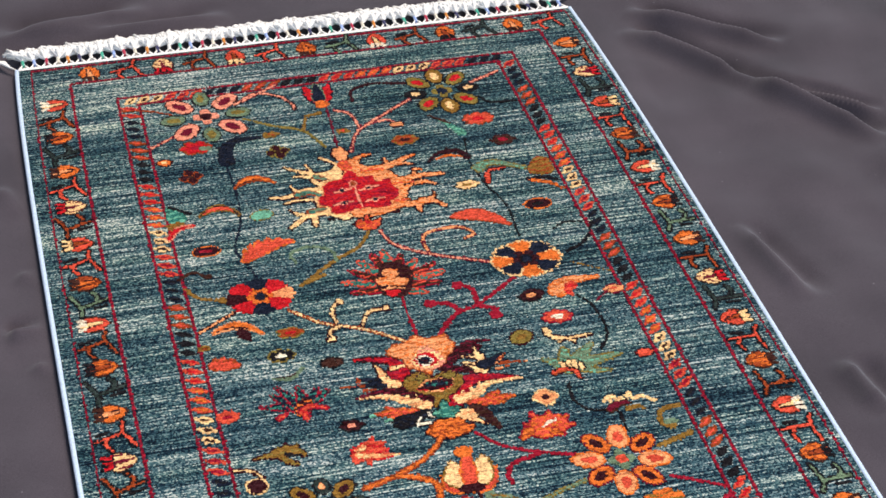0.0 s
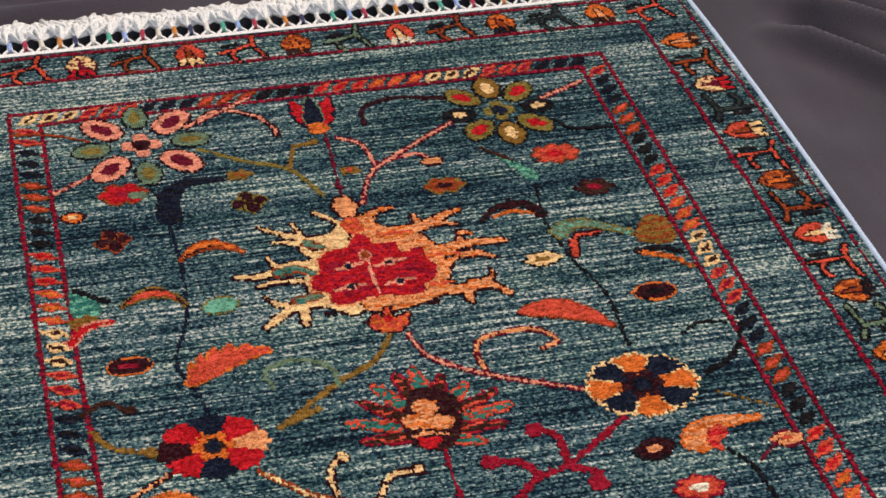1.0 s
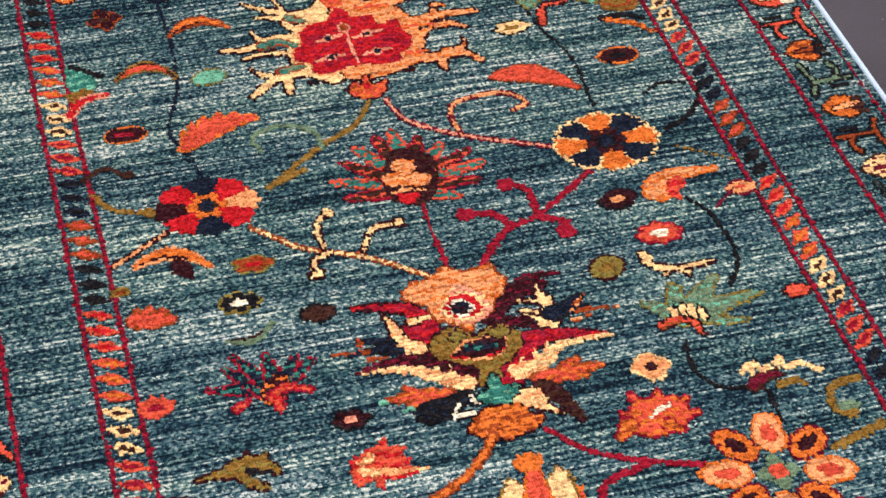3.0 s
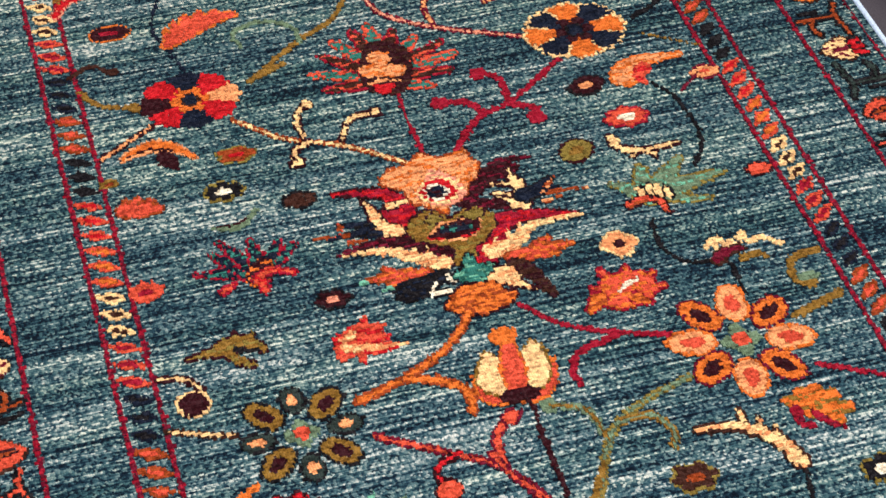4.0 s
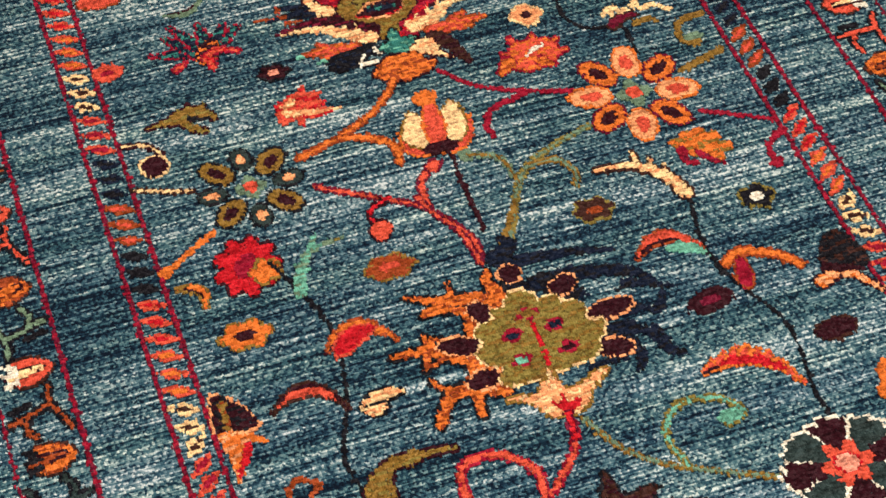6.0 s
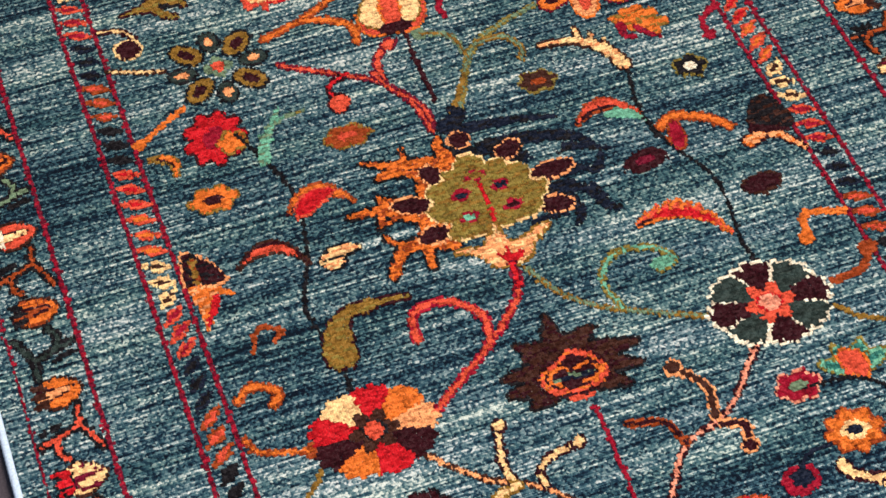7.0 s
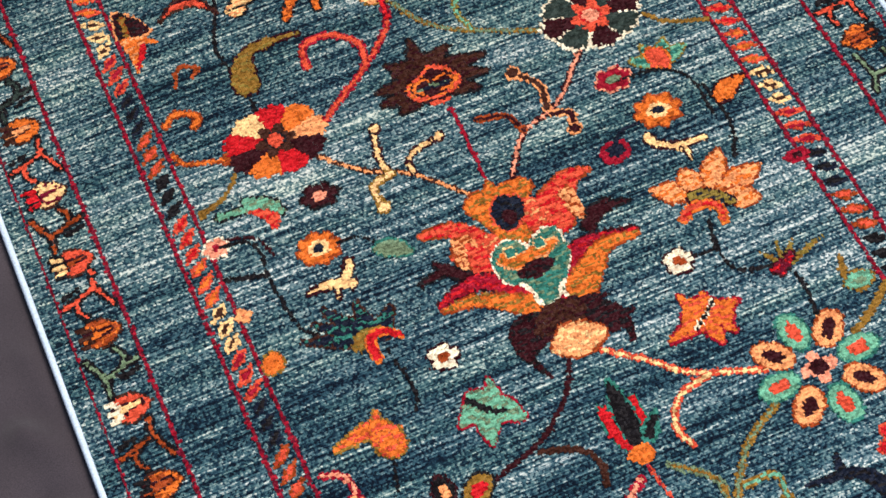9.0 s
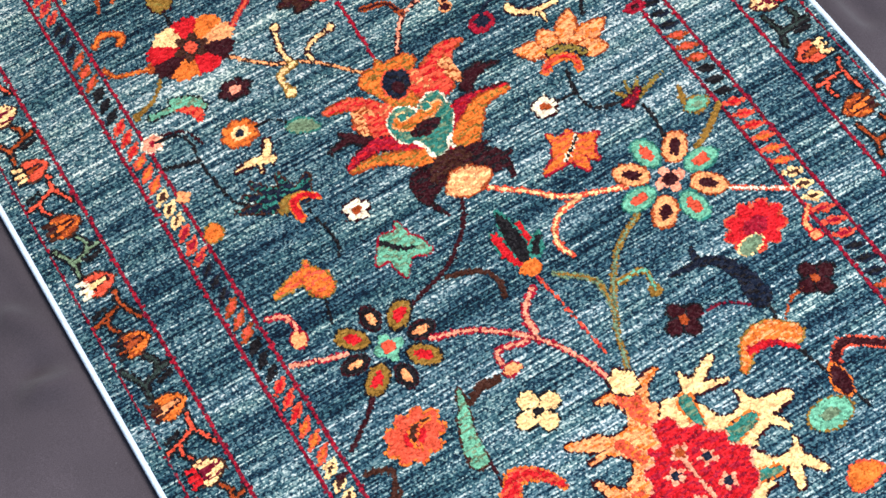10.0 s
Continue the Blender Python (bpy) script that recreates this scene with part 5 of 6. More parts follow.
knot("red")
flower = motif("flower", "sage green lotus with a toothed cream cup")
limb((0.166, -0.859), (0.154, -0.846), (0.140, -0.835), w=0.0188, tip=0.15)
limb((0.169, -0.853), (0.169, -0.836), (0.171, -0.823), w=0.0184, tip=0.3)
limb((0.178, -0.855), (0.191, -0.838), (0.210, -0.819), w=0.0249, tip=0.15)
limb((0.184, -0.857), (0.211, -0.850), (0.239, -0.846), w=0.0199, tip=0.1)
limb((0.184, -0.863), (0.199, -0.870), (0.217, -0.874), w=0.0120, tip=0.1)
knot("sage", "olive", "mint", flower, "petal")
for c in ((0.163, -0.851), (0.171, -0.851), (0.177, -0.854), (0.184, -0.858)):
    oval(c, 0.0037, 0.0077, 0, "cream", "black")
limb((0.147, -0.864), (0.161, -0.861), (0.173, -0.866), (0.176, -0.880), w=0.0067, tip=0.6)
knot("coral", "maroon", "rust", flower, "cup")
motif("flower", "small flower of zigzag cream threads")
line(((0.190, -0.928), (0.197, -0.923), (0.197, -0.932), (0.203, -0.921), (0.206, -0.933), (0.212, -0.927)), 0.0045, "cream")
line(((0.212, -0.927), (0.217, -0.932), (0.225, -0.920), (0.226, -0.931), (0.241, -0.931), (0.251, -0.941)), 0.0045, "cream")
limb((0.193, -0.945), (0.205, -0.938), (0.217, -0.937), w=0.0097, tip=0.5)
knot("wine", "brown")
line(((0.214, -0.950), (0.225, -0.946), (0.235, -0.952)), 0.006, "gold")
motif("leaf")
area((-0.275, -0.405), (-0.261, -0.417), (-0.249, -0.435), (-0.260, -0.446), (-0.276, -0.439))
knot("teal", None, "mint")
line(((-0.270, -0.406), (-0.256, -0.418), (-0.245, -0.427)), 0.006, "black")
area((-0.278, -0.447), (-0.260, -0.443), (-0.254, -0.449), (-0.273, -0.470))
knot("gold", None, "rust")
limb((-0.280, -0.478), (-0.267, -0.460), (-0.243, -0.455), w=0.0075, tip=0.5)
knot("red", "pink")
motif("leaf")
limb((0.160, -0.780), (0.164, -0.794), (0.183, -0.802), (0.215, -0.801), w=0.0076, tip=0.4)
limb((0.187, -0.803), (0.190, -0.813), w=0.0052)
limb((0.181, -0.801), (0.171, -0.807), w=0.0043)
knot("cream", "maroon")
motif("leaf")
limb((0.201, -0.705), (0.207, -0.695), (0.226, -0.688), (0.262, -0.688), w=0.0244, tip=0.08)
knot("apricot", "orange", "orange")
limb((0.222, -0.698), (0.213, -0.708), (0.218, -0.718), w=0.0146, tip=0.3)
knot("coral", None, "red")
motif("leaf")
for tip in ((0.096, -0.930), (0.118, -0.931), (0.137, -0.944), (0.142, -0.960), (0.083, -0.948)):
    limb((0.108, -0.960), tip, w=0.0148, tip=0.2)
area((0.097, -0.940), (0.131, -0.942), (0.131, -0.966), (0.102, -0.976), (0.084, -0.963))
knot("coral", "crimson", "orange")
line(((0.103, -0.956), (0.114, -0.950), (0.122, -0.947)), 0.004, "ivory")
limb((0.085, -0.960), (0.072, -0.972), w=0.0131, tip=0.3)
limb((0.114, -0.967), (0.123, -0.975), w=0.0111, tip=0.3)
knot("orange", "crimson", "rust")
flower = motif("flower", "dark lotus drawn in coral lines")
for a, b in (((-0.176, -0.855), (-0.222, -0.844)), ((-0.181, -0.854), (-0.206, -0.824)), ((-0.175, -0.850), (-0.197, -0.813)), ((-0.170, -0.848), (-0.171, -0.817)), ((-0.162, -0.850), (-0.135, -0.830)), ((-0.167, -0.852), (-0.147, -0.822))):
    limb(a, b, w=0.0144, tip=0.15)
    knot("navy", "crimson", "teal", flower, "petal")
area((-0.185, -0.865), (-0.177, -0.846), (-0.164, -0.840), (-0.158, -0.854), (-0.171, -0.872))
knot("maroon", None, "orange", flower, "heart")
limb((-0.176, -0.864), (-0.163, -0.855), (-0.145, -0.862), w=0.0075, tip=0.4)
limb((-0.173, -0.862), (-0.172, -0.877), w=0.0085, tip=0.5)
limb((-0.205, -0.869), (-0.193, -0.863), w=0.0059)
knot("coral", "crimson", "red")
motif("leaf")
area((-0.132, -0.944), (-0.121, -0.937), (-0.112, -0.933), (-0.102, -0.926), (-0.101, -0.935), (-0.087, -0.938), (-0.094, -0.944), (-0.086, -0.954), (-0.097, -0.956), (-0.080, -0.963), (-0.101, -0.968), (-0.109, -0.967), (-0.115, -0.975), (-0.120, -0.970), (-0.119, -0.964), (-0.132, -0.969), (-0.134, -0.959))
knot("coral", None, "red")
limb((-0.125, -0.955), (-0.103, -0.961), (-0.077, -0.963), w=0.0092, tip=0.2)
limb((-0.117, -0.942), (-0.130, -0.954), w=0.0075)
knot("apricot", None, "cream")
motif("leaf")
limb((-0.213, -0.932), (-0.227, -0.931), (-0.247, -0.933), w=0.0118, tip=0.15)
limb((-0.219, -0.928), (-0.202, -0.925), (-0.189, -0.937), w=0.0137, tip=0.6)
limb((-0.216, -0.934), (-0.207, -0.947), (-0.199, -0.951), w=0.0089, tip=0.6)
limb((-0.205, -0.925), (-0.206, -0.915), w=0.0041)
limb((-0.196, -0.927), (-0.192, -0.919), w=0.0041)
knot("gold", "maroon", "olive")
limb((-0.209, -0.934), (-0.191, -0.938), w=0.0055, tip=0.5)
knot("black")
motif("flower")
for tip in ((0.189, -1.103), (0.201, -1.098), (0.213, -1.098), (0.224, -1.105), (0.229, -1.120), (0.218, -1.130)):
    limb((0.206, -1.119), tip, w=0.0151, tip=0.8)
knot("orange", None, "gold")
limb((0.190, -1.111), (0.190, -1.127), (0.198, -1.130), w=0.0089, tip=0.5)
limb((0.203, -1.120), (0.210, -1.130), (0.219, -1.138), w=0.0080, tip=0.5)
knot("crimson", None, "wine")
motif("leaf")
limb((0.173, -1.159), (0.166, -1.138), (0.142, -1.116), (0.109, -1.110), w=0.0129, tip=0.3)
limb((0.146, -1.118), (0.148, -1.099), w=0.0062)
limb((0.157, -1.126), (0.158, -1.111), w=0.0062)
limb((0.167, -1.135), (0.168, -1.123), w=0.0053)
knot("cream", "brown", "apricot")
motif("leaf")
limb((-0.172, -1.157), (-0.165, -1.134), (-0.152, -1.116), w=0.0109, tip=0.5)
limb((-0.155, -1.121), (-0.142, -1.099), w=0.0067)
limb((-0.161, -1.135), (-0.168, -1.127), w=0.0050)
limb((-0.152, -1.116), (-0.134, -1.110), w=0.0052)
knot("mint", None, "sage")
limb((-0.137, -1.112), (-0.119, -1.110), w=0.0052)
knot("sage", None, "olive")
motif("leaf")
limb((-0.174, -1.385), (-0.170, -1.364), (-0.155, -1.348), (-0.136, -1.342), w=0.0270, tip=0.4)
limb((-0.144, -1.345), (-0.124, -1.343), (-0.101, -1.346), w=0.0091, tip=0.3)
gap((-0.142, -1.368), 0.0137, 0.0217, 0.6)
knot("gold", "maroon", "olive")
flower = motif("flower", "dark brown flower with coral scrolls")
for a, b in (((-0.008, -1.445), (-0.003, -1.406)), ((-0.010, -1.450), (-0.037, -1.426)), ((-0.019, -1.458), (-0.060, -1.455)), ((-0.025, -1.473), (-0.061, -1.471)), ((0.002, -1.443), (0.030, -1.430)), ((0.013, -1.453), (0.060, -1.455)), ((0.017, -1.465), (0.053, -1.476)), ((0.012, -1.478), (0.037, -1.492)), ((-0.027, -1.478), (-0.045, -1.488)), ((-0.021, -1.440), (-0.036, -1.443))):
    limb(a, b, w=0.0228, tip=0.15)
area((-0.029, -1.449), (-0.003, -1.432), (0.020, -1.447), (0.027, -1.469), (0.008, -1.487), (-0.028, -1.483))
knot("brown", "black", "maroon", flower, "petal")
area((-0.031, -1.462), (-0.014, -1.454), (0.002, -1.444), (0.021, -1.457), (0.026, -1.475), (0.011, -1.486), (-0.016, -1.486), (-0.030, -1.478))
knot("coral", "maroon", "orange", flower, "heart")
area((-0.027, -1.464), (-0.014, -1.458), (0.002, -1.450), (0.017, -1.460), (0.021, -1.473), (0.009, -1.481), (-0.014, -1.481), (-0.025, -1.475))
knot("maroon")
line(((-0.015, -1.479), (-0.021, -1.471), (-0.021, -1.464), (-0.010, -1.460), (-0.006, -1.464)), 0.004, "orange")
line(((0.002, -1.478), (0.014, -1.477), (0.019, -1.471), (0.011, -1.462), (0.001, -1.464)), 0.004, "orange")
limb((-0.018, -1.470), (-0.002, -1.471), (0.012, -1.471), w=0.0053, tip=0.8)
knot("navy", None, "sage")
limb((-0.013, -1.490), (-0.004, -1.492), (0.006, -1.491), w=0.0061, tip=0.6)
knot("coral")
flower = motif("flower", "maroon and orange flower behind the band")
area((-0.274, -1.272), (-0.270, -1.237), (-0.259, -1.241), (-0.252, -1.250), (-0.246, -1.258), (-0.243, -1.268), (-0.242, -1.275), (-0.257, -1.276))
knot("maroon", "apricot", "black", flower, "petal")
limb((-0.263, -1.246), (-0.265, -1.270), w=0.0065, tip=0.8)
knot("gold", None, "rust")
limb((-0.269, -1.277), (-0.254, -1.281), (-0.239, -1.291), w=0.0120, tip=0.3)
limb((-0.264, -1.282), (-0.264, -1.300), (-0.269, -1.319), w=0.0194, tip=0.25)
knot("orange", None, "apricot", flower, "petal")
limb((-0.254, -1.292), (-0.268, -1.317), w=0.0075, tip=0.4)
knot("red")
motif("leaf")
area((-0.160, -1.283), (-0.148, -1.274), (-0.131, -1.275), (-0.123, -1.281), (-0.137, -1.285), (-0.145, -1.295), (-0.157, -1.294))
knot("cream", "black", "apricot")
line(((-0.158, -1.285), (-0.149, -1.285), (-0.141, -1.285)), 0.0035, "black")
flower = motif("flower", "black and apricot flower behind the band")
area((0.251, -1.260), (0.269, -1.239), (0.285, -1.252), (0.286, -1.283), (0.251, -1.278))
knot("black", None, "brown", flower, "petal")
limb((0.240, -1.288), (0.263, -1.285), (0.283, -1.310), w=0.0108, tip=0.4)
knot("apricot", "maroon", "orange", flower, "petal")
limb((0.249, -1.275), (0.279, -1.286), w=0.0089, tip=0.5)
knot("maroon")
flower = motif("flower", "apricot lotus of five pointed petals")
for a, b in (((0.169, -1.701), (0.136, -1.682)), ((0.177, -1.702), (0.173, -1.673)), ((0.188, -1.703), (0.216, -1.666)), ((0.195, -1.710), (0.244, -1.699)), ((0.197, -1.718), (0.226, -1.732))):
    c = ((a[0] + b[0]) / 2, (a[1] + b[1]) / 2)
    limb(c, a, w=0.0232, tip=0.5)
    limb(c, b, w=0.0232, tip=0.08)
    knot("apricot", "rust", "orange", flower, "petal")
limb((0.168, -1.705), (0.185, -1.708), (0.199, -1.724), w=0.0112, tip=0.8)
knot("olive", "maroon", "navy", flower, "cup")
limb((0.149, -1.724), (0.161, -1.716), (0.179, -1.719), (0.186, -1.729), (0.183, -1.741), w=0.0076, tip=0.7)
knot("coral", "orange", "red")
motif("leaf")
for a, b in (((0.111, -1.823), (0.105, -1.799)), ((0.125, -1.823), (0.126, -1.805)), ((0.132, -1.826), (0.153, -1.827)), ((0.130, -1.835), (0.135, -1.855)), ((0.101, -1.834), (0.077, -1.840)), ((0.118, -1.842), (0.119, -1.860))):
    limb(a, b, w=0.0164, tip=0.2)
area((0.109, -1.807), (0.140, -1.821), (0.140, -1.842), (0.107, -1.843), (0.092, -1.836))
knot("orange", "crimson", "coral")
line(((0.104, -1.838), (0.120, -1.827), (0.131, -1.817)), 0.005, "ivory")
line(((0.104, -1.838), (0.120, -1.827), (0.131, -1.817)), 0.002, "black")
motif("leaf")
limb((-0.255, -1.528), (-0.231, -1.530), (-0.211, -1.535), w=0.0068, tip=0.8)
area((-0.228, -1.519), (-0.212, -1.522), (-0.197, -1.533), (-0.194, -1.548), (-0.204, -1.547), (-0.226, -1.530))
knot("mint", "black", "sage")
area((-0.227, -1.533), (-0.205, -1.540), (-0.202, -1.555), (-0.211, -1.564), (-0.216, -1.548))
knot("coral", None, "red")
motif("leaf")
limb((0.161, -1.623), (0.167, -1.635), (0.184, -1.643), (0.214, -1.647), w=0.0088, tip=0.4)
limb((0.179, -1.642), (0.184, -1.651), w=0.0052)
limb((0.189, -1.649), (0.188, -1.662), w=0.0051)
knot("cream", "maroon")
motif("leaf")
limb((-0.166, -1.653), (-0.182, -1.647), (-0.195, -1.646), (-0.208, -1.647), w=0.0101, tip=0.3)
limb((-0.172, -1.649), (-0.163, -1.638), (-0.160, -1.628), w=0.0085, tip=0.8)
limb((-0.180, -1.649), (-0.183, -1.663), w=0.0061)
knot("cream", "maroon")
flower = motif("flower", "dim teal flower with a red hook")
for a, b in (((-0.176, -1.714), (-0.216, -1.681)), ((-0.179, -1.707), (-0.203, -1.668)), ((-0.170, -1.711), (-0.172, -1.675)), ((-0.161, -1.715), (-0.141, -1.692)), ((-0.177, -1.716), (-0.232, -1.695))):
    limb(a, b, w=0.0197, tip=0.1)
knot("navy", "brown", "teal", flower, "petal")
limb((-0.187, -1.721), (-0.181, -1.712), (-0.162, -1.711), w=0.0128, tip=0.6)
knot("gold", None, "olive")
limb((-0.175, -1.739), (-0.173, -1.718), (-0.158, -1.716), (-0.145, -1.726), w=0.0087, tip=0.6)
knot("red", "orange")
flower = motif("flower", "olive flower with a wine heart")
for b in ((0.196, -1.789), (0.215, -1.784), (0.230, -1.788), (0.245, -1.801), (0.258, -1.797)):
    limb((0.211, -1.812), b, w=0.0084, tip=0.2)
knot("olive", None, "gold")
limb((0.204, -1.813), (0.221, -1.803), w=0.0128, tip=0.4)
knot("wine", "maroon", "red", flower, "heart")
motif("leaf")
for a, b in (((-0.098, -1.838), (-0.092, -1.803)), ((-0.091, -1.838), (-0.077, -1.856)), ((-0.113, -1.827), (-0.134, -1.839)), ((-0.109, -1.839), (-0.115, -1.868)), ((-0.110, -1.821), (-0.113, -1.815))):
    limb(a, b, w=0.0245, tip=0.1)
knot("mint", "crimson", "sage")
limb((-0.118, -1.817), (-0.103, -1.834), (-0.089, -1.841), w=0.0068, tip=0.6)
knot("black")
motif("leaf")
limb((-0.197, -1.827), (-0.204, -1.809), (-0.221, -1.807), (-0.248, -1.813), w=0.0282, tip=0.1)
limb((-0.202, -1.811), (-0.199, -1.792), w=0.0123, tip=0.3)
limb((-0.199, -1.821), (-0.183, -1.815), w=0.0110, tip=0.3)
knot("orange", "gold", "coral")
motif("leaf")
limb((-0.173, -0.313), (-0.169, -0.282), (-0.150, -0.262), (-0.115, -0.263), w=0.0240, tip=0.25)
limb((-0.163, -0.279), (-0.149, -0.256), w=0.0115, tip=0.6)
limb((-0.169, -0.282), (-0.181, -0.275), w=0.0107, tip=0.4)
knot("navy", None, "black")
motif("leaf")
limb((0.176, -0.316), (0.167, -0.298), (0.149, -0.271), w=0.0142, tip=0.15)
knot("mint", None, "teal")
limb((0.164, -0.287), (0.149, -0.270), (0.140, -0.260), w=0.0051, tip=0.5)
knot("brown")
motif("leaf")
limb((0.168, -0.377), (0.154, -0.359), (0.129, -0.360), (0.109, -0.378), w=0.0125, tip=0.4)
limb((0.140, -0.362), (0.144, -0.348), w=0.0075)
knot("maroon", None, "black")
line(((0.161, -0.375), (0.141, -0.368), (0.123, -0.373)), 0.003, "orange")
motif("leaf")
limb((0.173, -0.407), (0.195, -0.398), (0.214, -0.406), (0.240, -0.422), w=0.0118, tip=0.4)
limb((0.181, -0.407), (0.173, -0.416), w=0.0115, tip=0.5)
knot("sage", "olive", "mint")
limb((0.179, -0.445), (0.188, -0.419), (0.212, -0.415), w=0.0071, tip=0.4)
knot("coral", "maroon")
motif("leaf")
area((0.244, -0.426), (0.260, -0.402), (0.279, -0.406), (0.280, -0.433), (0.270, -0.445), (0.245, -0.438))
knot("gold", None, "rust")
limb((0.238, -0.451), (0.260, -0.451), (0.276, -0.459), w=0.0094, tip=0.7)
knot("black", None, "navy")
limb((0.242, -0.455), (0.263, -0.465), (0.279, -0.482), w=0.0071, tip=0.5)
knot("orange", None, "rust")
motif("leaf")
limb((0.182, -2.093), (0.183, -2.065), (0.165, -2.030), (0.117, -2.022), w=0.0258, tip=0.12)
limb((0.151, -2.024), (0.155, -2.005), w=0.0119)
limb((0.177, -2.053), (0.186, -2.041), w=0.0117)
knot("navy", None, "black")
motif("leaf")
limb((0.183, -2.146), (0.166, -2.130), (0.142, -2.130), (0.120, -2.155), w=0.0250, tip=0.25)
knot("orange", "gold", "apricot")
limb((0.138, -2.140), (0.160, -2.143), (0.181, -2.163), w=0.0102, tip=0.4)
knot("red", None, "crimson")
motif("leaf")
limb((-0.161, -2.093), (-0.156, -2.063), (-0.146, -2.039), (-0.138, -2.014), w=0.0193, tip=0.2)
knot("mint", "brown", "sage")
line(((-0.135, -2.035), (-0.119, -2.026), (-0.101, -2.028)), 0.006, "brown")
motif("leaf")
limb((-0.155, -2.145), (-0.139, -2.130), (-0.116, -2.142), (-0.103, -2.164), w=0.0191, tip=0.3)
knot("red", "orange", "coral")

# ---- the rug as meshes ----
rug = tagged(new("rug"), "hand-knotted blue-green wool rug with floral pattern and white fringe", "rug")


def base_mesh():
    """The blue-green pile: a slab that follows the lie of the rug."""
    n, m = 40, 110
    verts, faces = [], []
    for j in range(m + 1):
        for i in range(n + 1):
            x, y = -HALF + 2 * HALF * i / n, -LENGTH * j / m
            verts.append((*lay(x, y), TOP + 0.0006 * noise.noise((x * 30, y * 30, 0))))
    for j in range(m):
        for i in range(n):
            a = j * (n + 1) + i
            faces.append((a, a + n + 1, a + n + 2, a + 1))
    rim = [i for i in range(n + 1)] + [(j + 1) * (n + 1) - 1 for j in range(1, m + 1)] + [m * (n + 1) + i for i in range(n - 1, -1, -1)] + [j * (n + 1) for j in range(m - 1, 0, -1)]
    k = len(verts)
    verts += [(verts[r][0], verts[r][1], 0.0) for r in rim]
    for a in range(len(rim)):
        b = (a + 1) % len(rim)
        faces.append((rim[a], rim[b], k + b, k + a))
    return meshed("wool_ground", verts, faces, [GROUND])


part("wool_ground", base_mesh(), rug, "blue-green wool pile with light and dark streaks")


def pattern_meshes():
    """Each motif stands a little proud of the ground: rows of knots with uneven ends."""
    rnd = np.random.RandomState(4)
    made, runs = {}, {}
    # hand-tied edges: some knots take the wool of a neighbour
    for dj, di, share in ((0, 1, 0.06), (0, -1, 0.06), (1, 0, 0.05), (-1, 0, 0.05)):
        swap = rnd.rand(NY, NX) < share
        moved_hue, moved_owner = np.roll(hue, (dj, di), (0, 1)), np.roll(owner, (dj, di), (0, 1))
        hue[swap], owner[swap] = moved_hue[swap], moved_owner[swap]
    for j in range(NY):
        row, own = hue[j], owner[j]
        i = 0
        while i < NX:
            if own[i] < 0:
                i += 1
                continue
            k = i
            while k < NX and own[k] == own[i] and row[k] == row[i] and k - i < 9:
                k += 1
            runs.setdefault(own[i], []).append((j, i, k, row[i]))
            i = k
    jit = rnd.uniform(-0.42, 0.42, (NY, NX + 1)) * KNOT
    for index, (name, under, label) in enumerate(OWNERS):
        own = runs.get(index)
        holder = rug if under is None else made.get(under, rug)
        if not own:
            if any(u == index for _, u, _ in OWNERS):
                made[index] = new(name)
                made[index].parent = rug
            continue
        verts, faces, slot, used = [], [], [], sorted({r[3] for r in own})
        for j, i, k, h in own:
            x0, x1 = -HALF + i * KNOT + jit[j, i], -HALF + k * KNOT + jit[j, k]
            lift = rnd.uniform(-0.0002, 0.0002)
            y1, y0 = -j * KNOT + rnd.uniform(0.0002, 0.0008), -(j + 1) * KNOT - rnd.uniform(0.0002, 0.0008)
            top, b = TOP + 0.0008 + lift, len(verts)
            for x, y, z, e in ((x0, y0, 0, 0), (x1, y0, 0, 0), (x1, y1, 0, 0), (x0, y1, 0, 0), (x0, y0, 1, 1), (x1, y0, 1, -1), (x1, y1, 1, -1), (x0, y1, 1, 1)):
                verts.append((*lay(x + e * 0.0003, y), top if z else TOP - 0.002))
            faces += [(b + 4, b + 5, b + 6, b + 7), (b, b + 1, b + 5, b + 4), (b + 1, b + 2, b + 6, b + 5), (b + 2, b + 3, b + 7, b + 6), (b + 3, b, b + 4, b + 7)]
            slot += [used.index(h)] * 5
        made[index] = part(name, meshed(name, verts, faces, [WOOL[u] for u in used], slot), holder, label)


pattern_meshes()


def tube(verts, faces, pts, radii, sides=6):
    """A round strand through the points."""
    k = len(verts)
    for a, (p, r) in enumerate(zip(pts, radii)):
        d = (Vector(pts[min(a + 1, len(pts) - 1)]) - Vector(pts[max(a - 1, 0)])).normalized()
        u = d.orthogonal().normalized() if abs(d.z) > 0.9 else d.cross(Vector((0, 0, 1))).normalized()
        v = d.cross(u)
        for s in range(sides):
            t = math.tau * s / sides
            verts.append(tuple(Vector(p) + (u * math.cos(t) + v * math.sin(t)) * r))
    for a in range(len(pts) - 1):
        for s in range(sides):
            q = k + a * sides
            faces.append((q + s, q + (s + 1) % sides, q + sides + (s + 1) % sides, q + sides + s))
    faces.append(tuple(range(k, k + sides)))
    faces.append(tuple(range(len(verts) - sides, len(verts))))


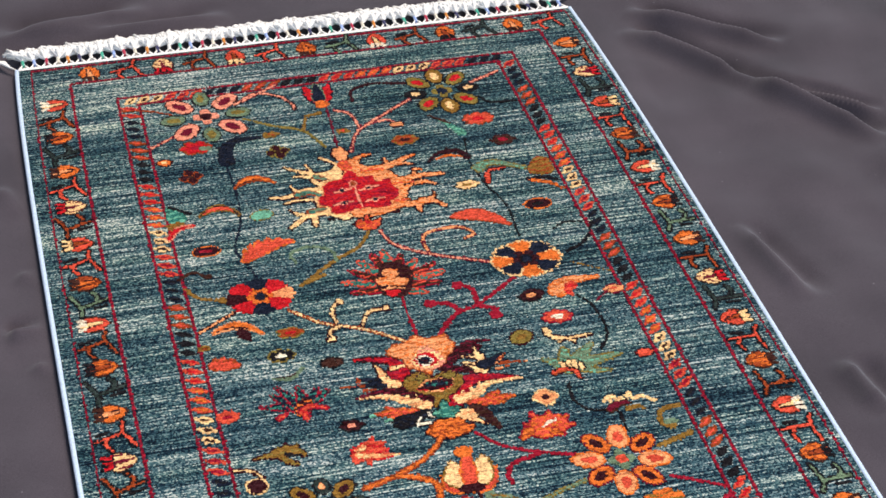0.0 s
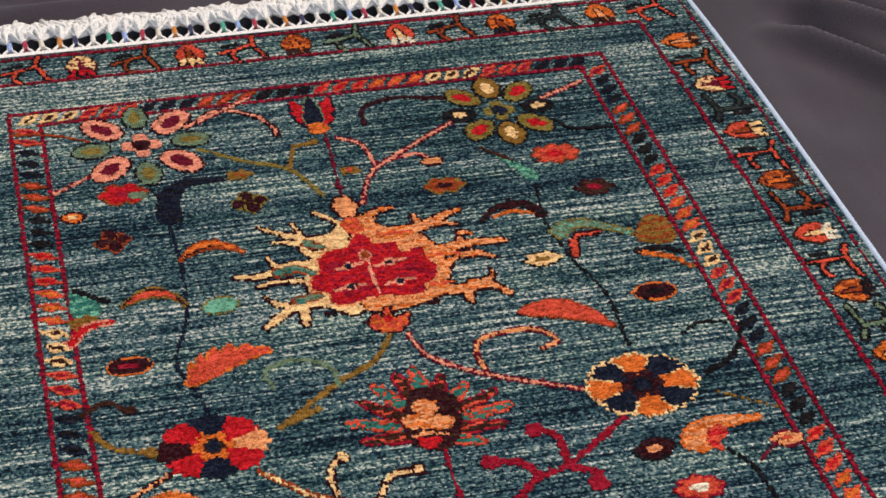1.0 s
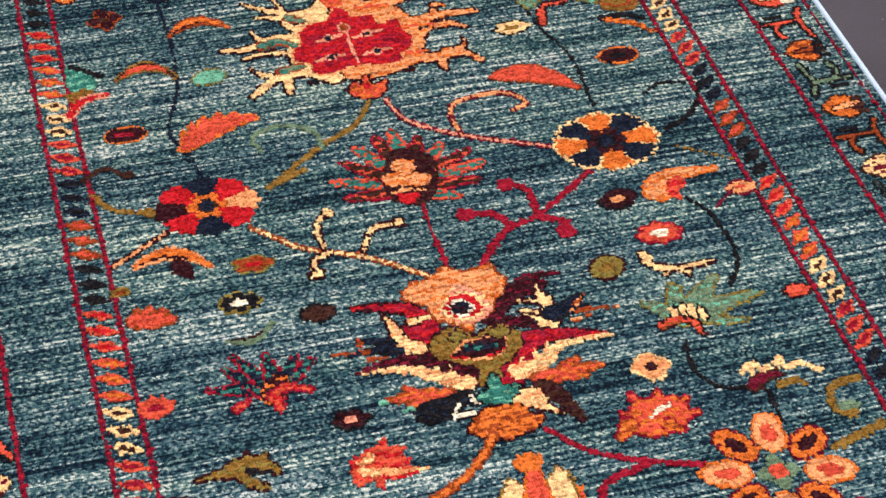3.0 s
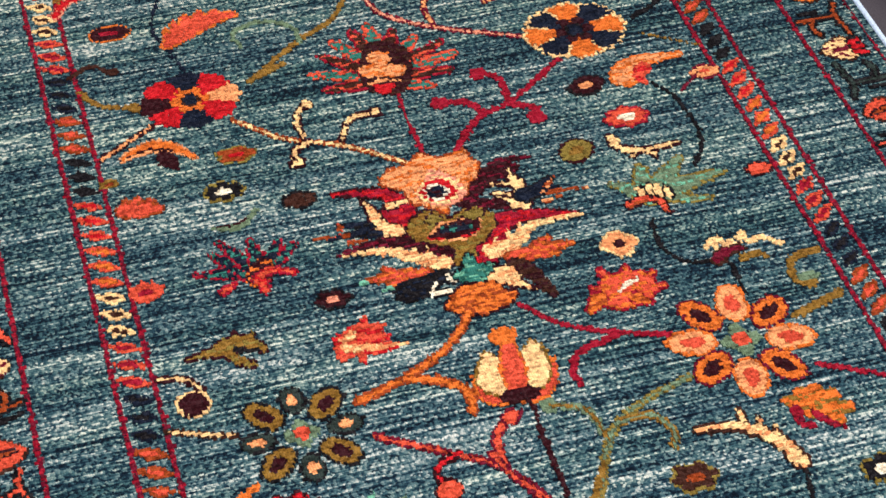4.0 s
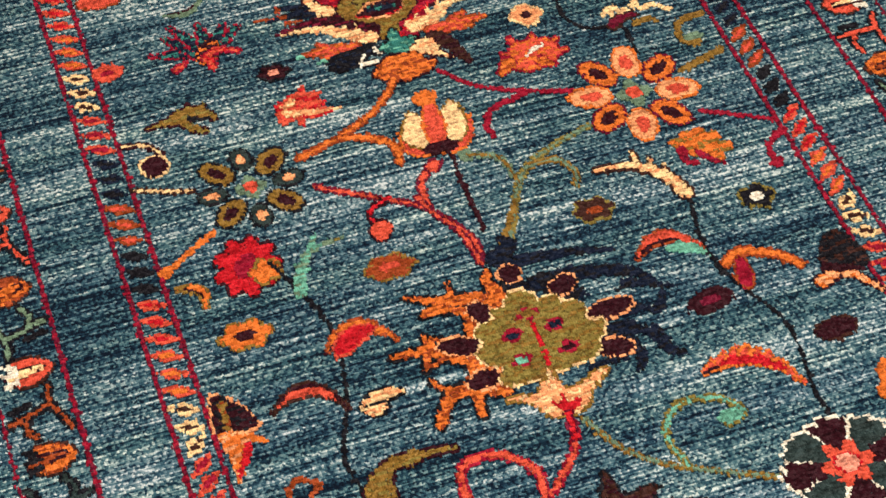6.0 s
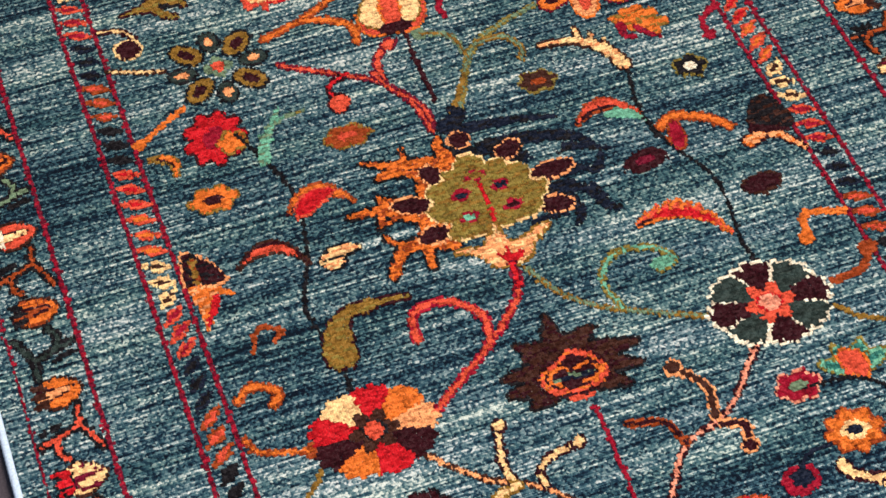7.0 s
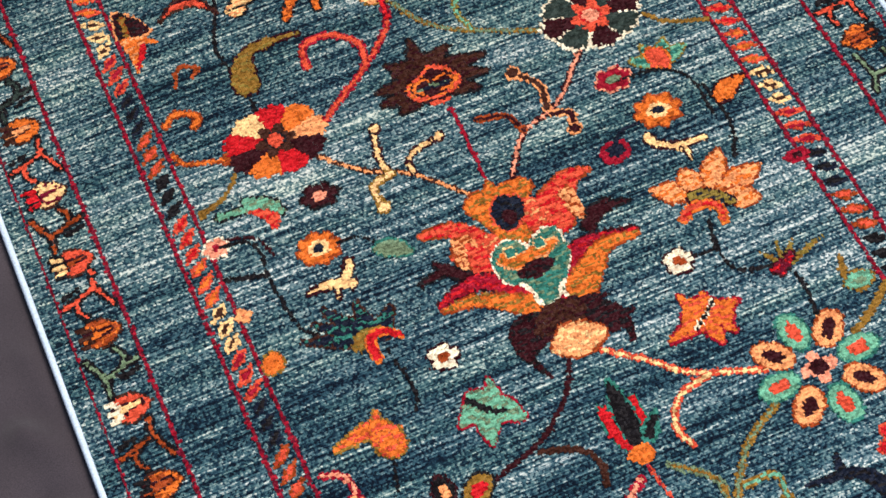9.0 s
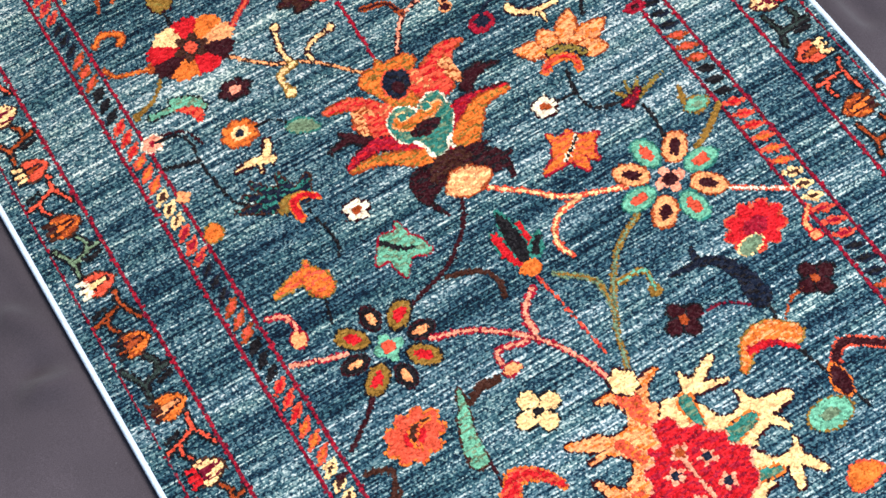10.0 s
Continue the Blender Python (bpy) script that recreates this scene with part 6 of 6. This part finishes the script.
# bindings along the two long sides, overcast with pale blue thread
for side in (-1, 1):
    pts, radii = [], []
    for k in range(1311):
        y = -LENGTH * k / 1310
        x, yy = lay(side * (HALF + 0.003), y)
        pts.append((x, yy, 0.0062 + 0.0004 * noise.noise((y * 40, side, 0))))
        radii.append(0.0034 + 0.0005 * (k % 2))
    verts, faces = [], []
    tube(verts, faces, pts, radii, 8)
    part("side_binding", meshed("side_binding", verts, faces, [BINDING], smooth=True), rug, "pale blue overcast side binding")


# fringe: a scalloped white edge and tied tassels
def strands(rnd, n, reach):
    verts, faces = [], []
    for _ in range(n):
        side, length = rnd.gauss(0, 0.5), reach * rnd.uniform(0.55, 1.1)
        z1 = rnd.uniform(0.002, 0.013)
        x1 = side * 0.016
        pts = [(0, 0.023, 0.007), (x1 * 0.7 + rnd.uniform(-0.003, 0.003), 0.023 + length * 0.3, 0.006 + z1), (x1 + rnd.uniform(-0.006, 0.006), 0.023 + length * rnd.uniform(0.5, 0.75), 0.004 + z1 * 0.9),
               (x1 * 1.2 + rnd.uniform(-0.009, 0.009), 0.023 + length * rnd.uniform(0.7, 1.0), 0.003 + z1 * rnd.uniform(0.3, 1.0)), (x1 * 1.3 + rnd.uniform(-0.012, 0.012), 0.023 + length * rnd.uniform(0.8, 1.05), 0.002 + z1 * rnd.uniform(0.2, 0.9))]
        tube(verts, faces, pts, [0.0014, 0.0026, 0.0028, 0.0026, 0.0014], 5)
    return verts, faces


def legs():
    verts, faces = [], []
    for s in (-1, 1):
        tube(verts, faces, [(s * 0.0085, -0.002, 0.005), (s * 0.0066, 0.005, 0.006), (s * 0.0016, 0.011, 0.0068), (s * 0.0008, 0.026, 0.007)], [0.0020, 0.0017, 0.0015, 0.0018], 6)
    return verts, faces


def collar():
    verts, faces = [], []
    tube(verts, faces, [(0, 0.009, 0.0066), (0, 0.013, 0.0069), (0, 0.019, 0.0069), (0, 0.025, 0.007)], [0.0024, 0.0028, 0.0028, 0.0026], 8)
    return verts, faces


rnd = random.Random(7)
TUFTS = [meshed("tuft", *strands(rnd, 55, 0.031), [COTTON], smooth=True) for _ in range(7)]
LEGS = meshed("cords", *legs(), [COTTON], smooth=True)
COLLARS = [meshed("wrap", *collar(), [w], smooth=True) for w in WRAPS]
COUNT = 51
for end in (0, 1):
    for k in range(COUNT):
        x = -HALF + 0.009 + (2 * HALF - 0.018) * k / (COUNT - 1)
        px, py = lay(x, 0 if not end else -LENGTH)
        tassel = part("tassel", LEGS, rug, "white cotton tassel tied with coloured thread")
        tassel.location, tassel.rotation_euler = (px, py + (0.002 if not end else -0.002), 0), (0, 0, (math.pi if end else 0) + rnd.uniform(-0.06, 0.06))
        part("wrap", COLLARS[(k + 3) % 7], tassel)
        tuft = part("tuft", TUFTS[rnd.randrange(7)], tassel)
        tuft.rotation_euler = (0, 0, rnd.uniform(-0.12, 0.12))
    verts, faces = [], []
    for k in range(COUNT * 8):
        x = -HALF + 2 * HALF * k / (COUNT * 8 - 1)
        bump = abs(math.sin(math.pi * k / 8))
        y = (0.003 + 0.005 * bump) if not end else -LENGTH - 0.003 - 0.005 * bump
        a, b = lay(x, y if not end else y), lay(x, 0.0 if not end else -LENGTH)
        q = len(verts)
        verts += [(a[0], a[1], 0.001), (a[0], a[1], 0.006), (b[0], b[1], 0.0105), (b[0], b[1] + (-0.004 if not end else 0.004), 0.0092)]
        if k:
            faces += [(q - 4 + s, q - 3 + s, q + 1 + s, q + s) for s in range(3)]
    part("end_selvedge", meshed("end_selvedge", verts, faces, [COTTON], smooth=True), rug, "scalloped white cotton end selvedge")

# loose corner cords at the far end
for side in (-1,):
    verts, faces = [], []
    x, y = lay(side * HALF, 0)
    for k in range(12):
        u, v = rnd.uniform(-0.008, 0.008), rnd.uniform(0.0, 0.012)
        tube(verts, faces, [(x, y, 0.006), (x - 0.012, y + 0.012, 0.007), (x - 0.022 + u * 0.5, y + 0.022 + v * 0.3, 0.010), (x - 0.034 + u, y + 0.028 + v, 0.005)], [0.0012, 0.0018, 0.0022, 0.001], 5)
    part("corner_tassel", meshed("corner_tassel", verts, faces, [COTTON], smooth=True), rug, "loose white cotton corner tassel")
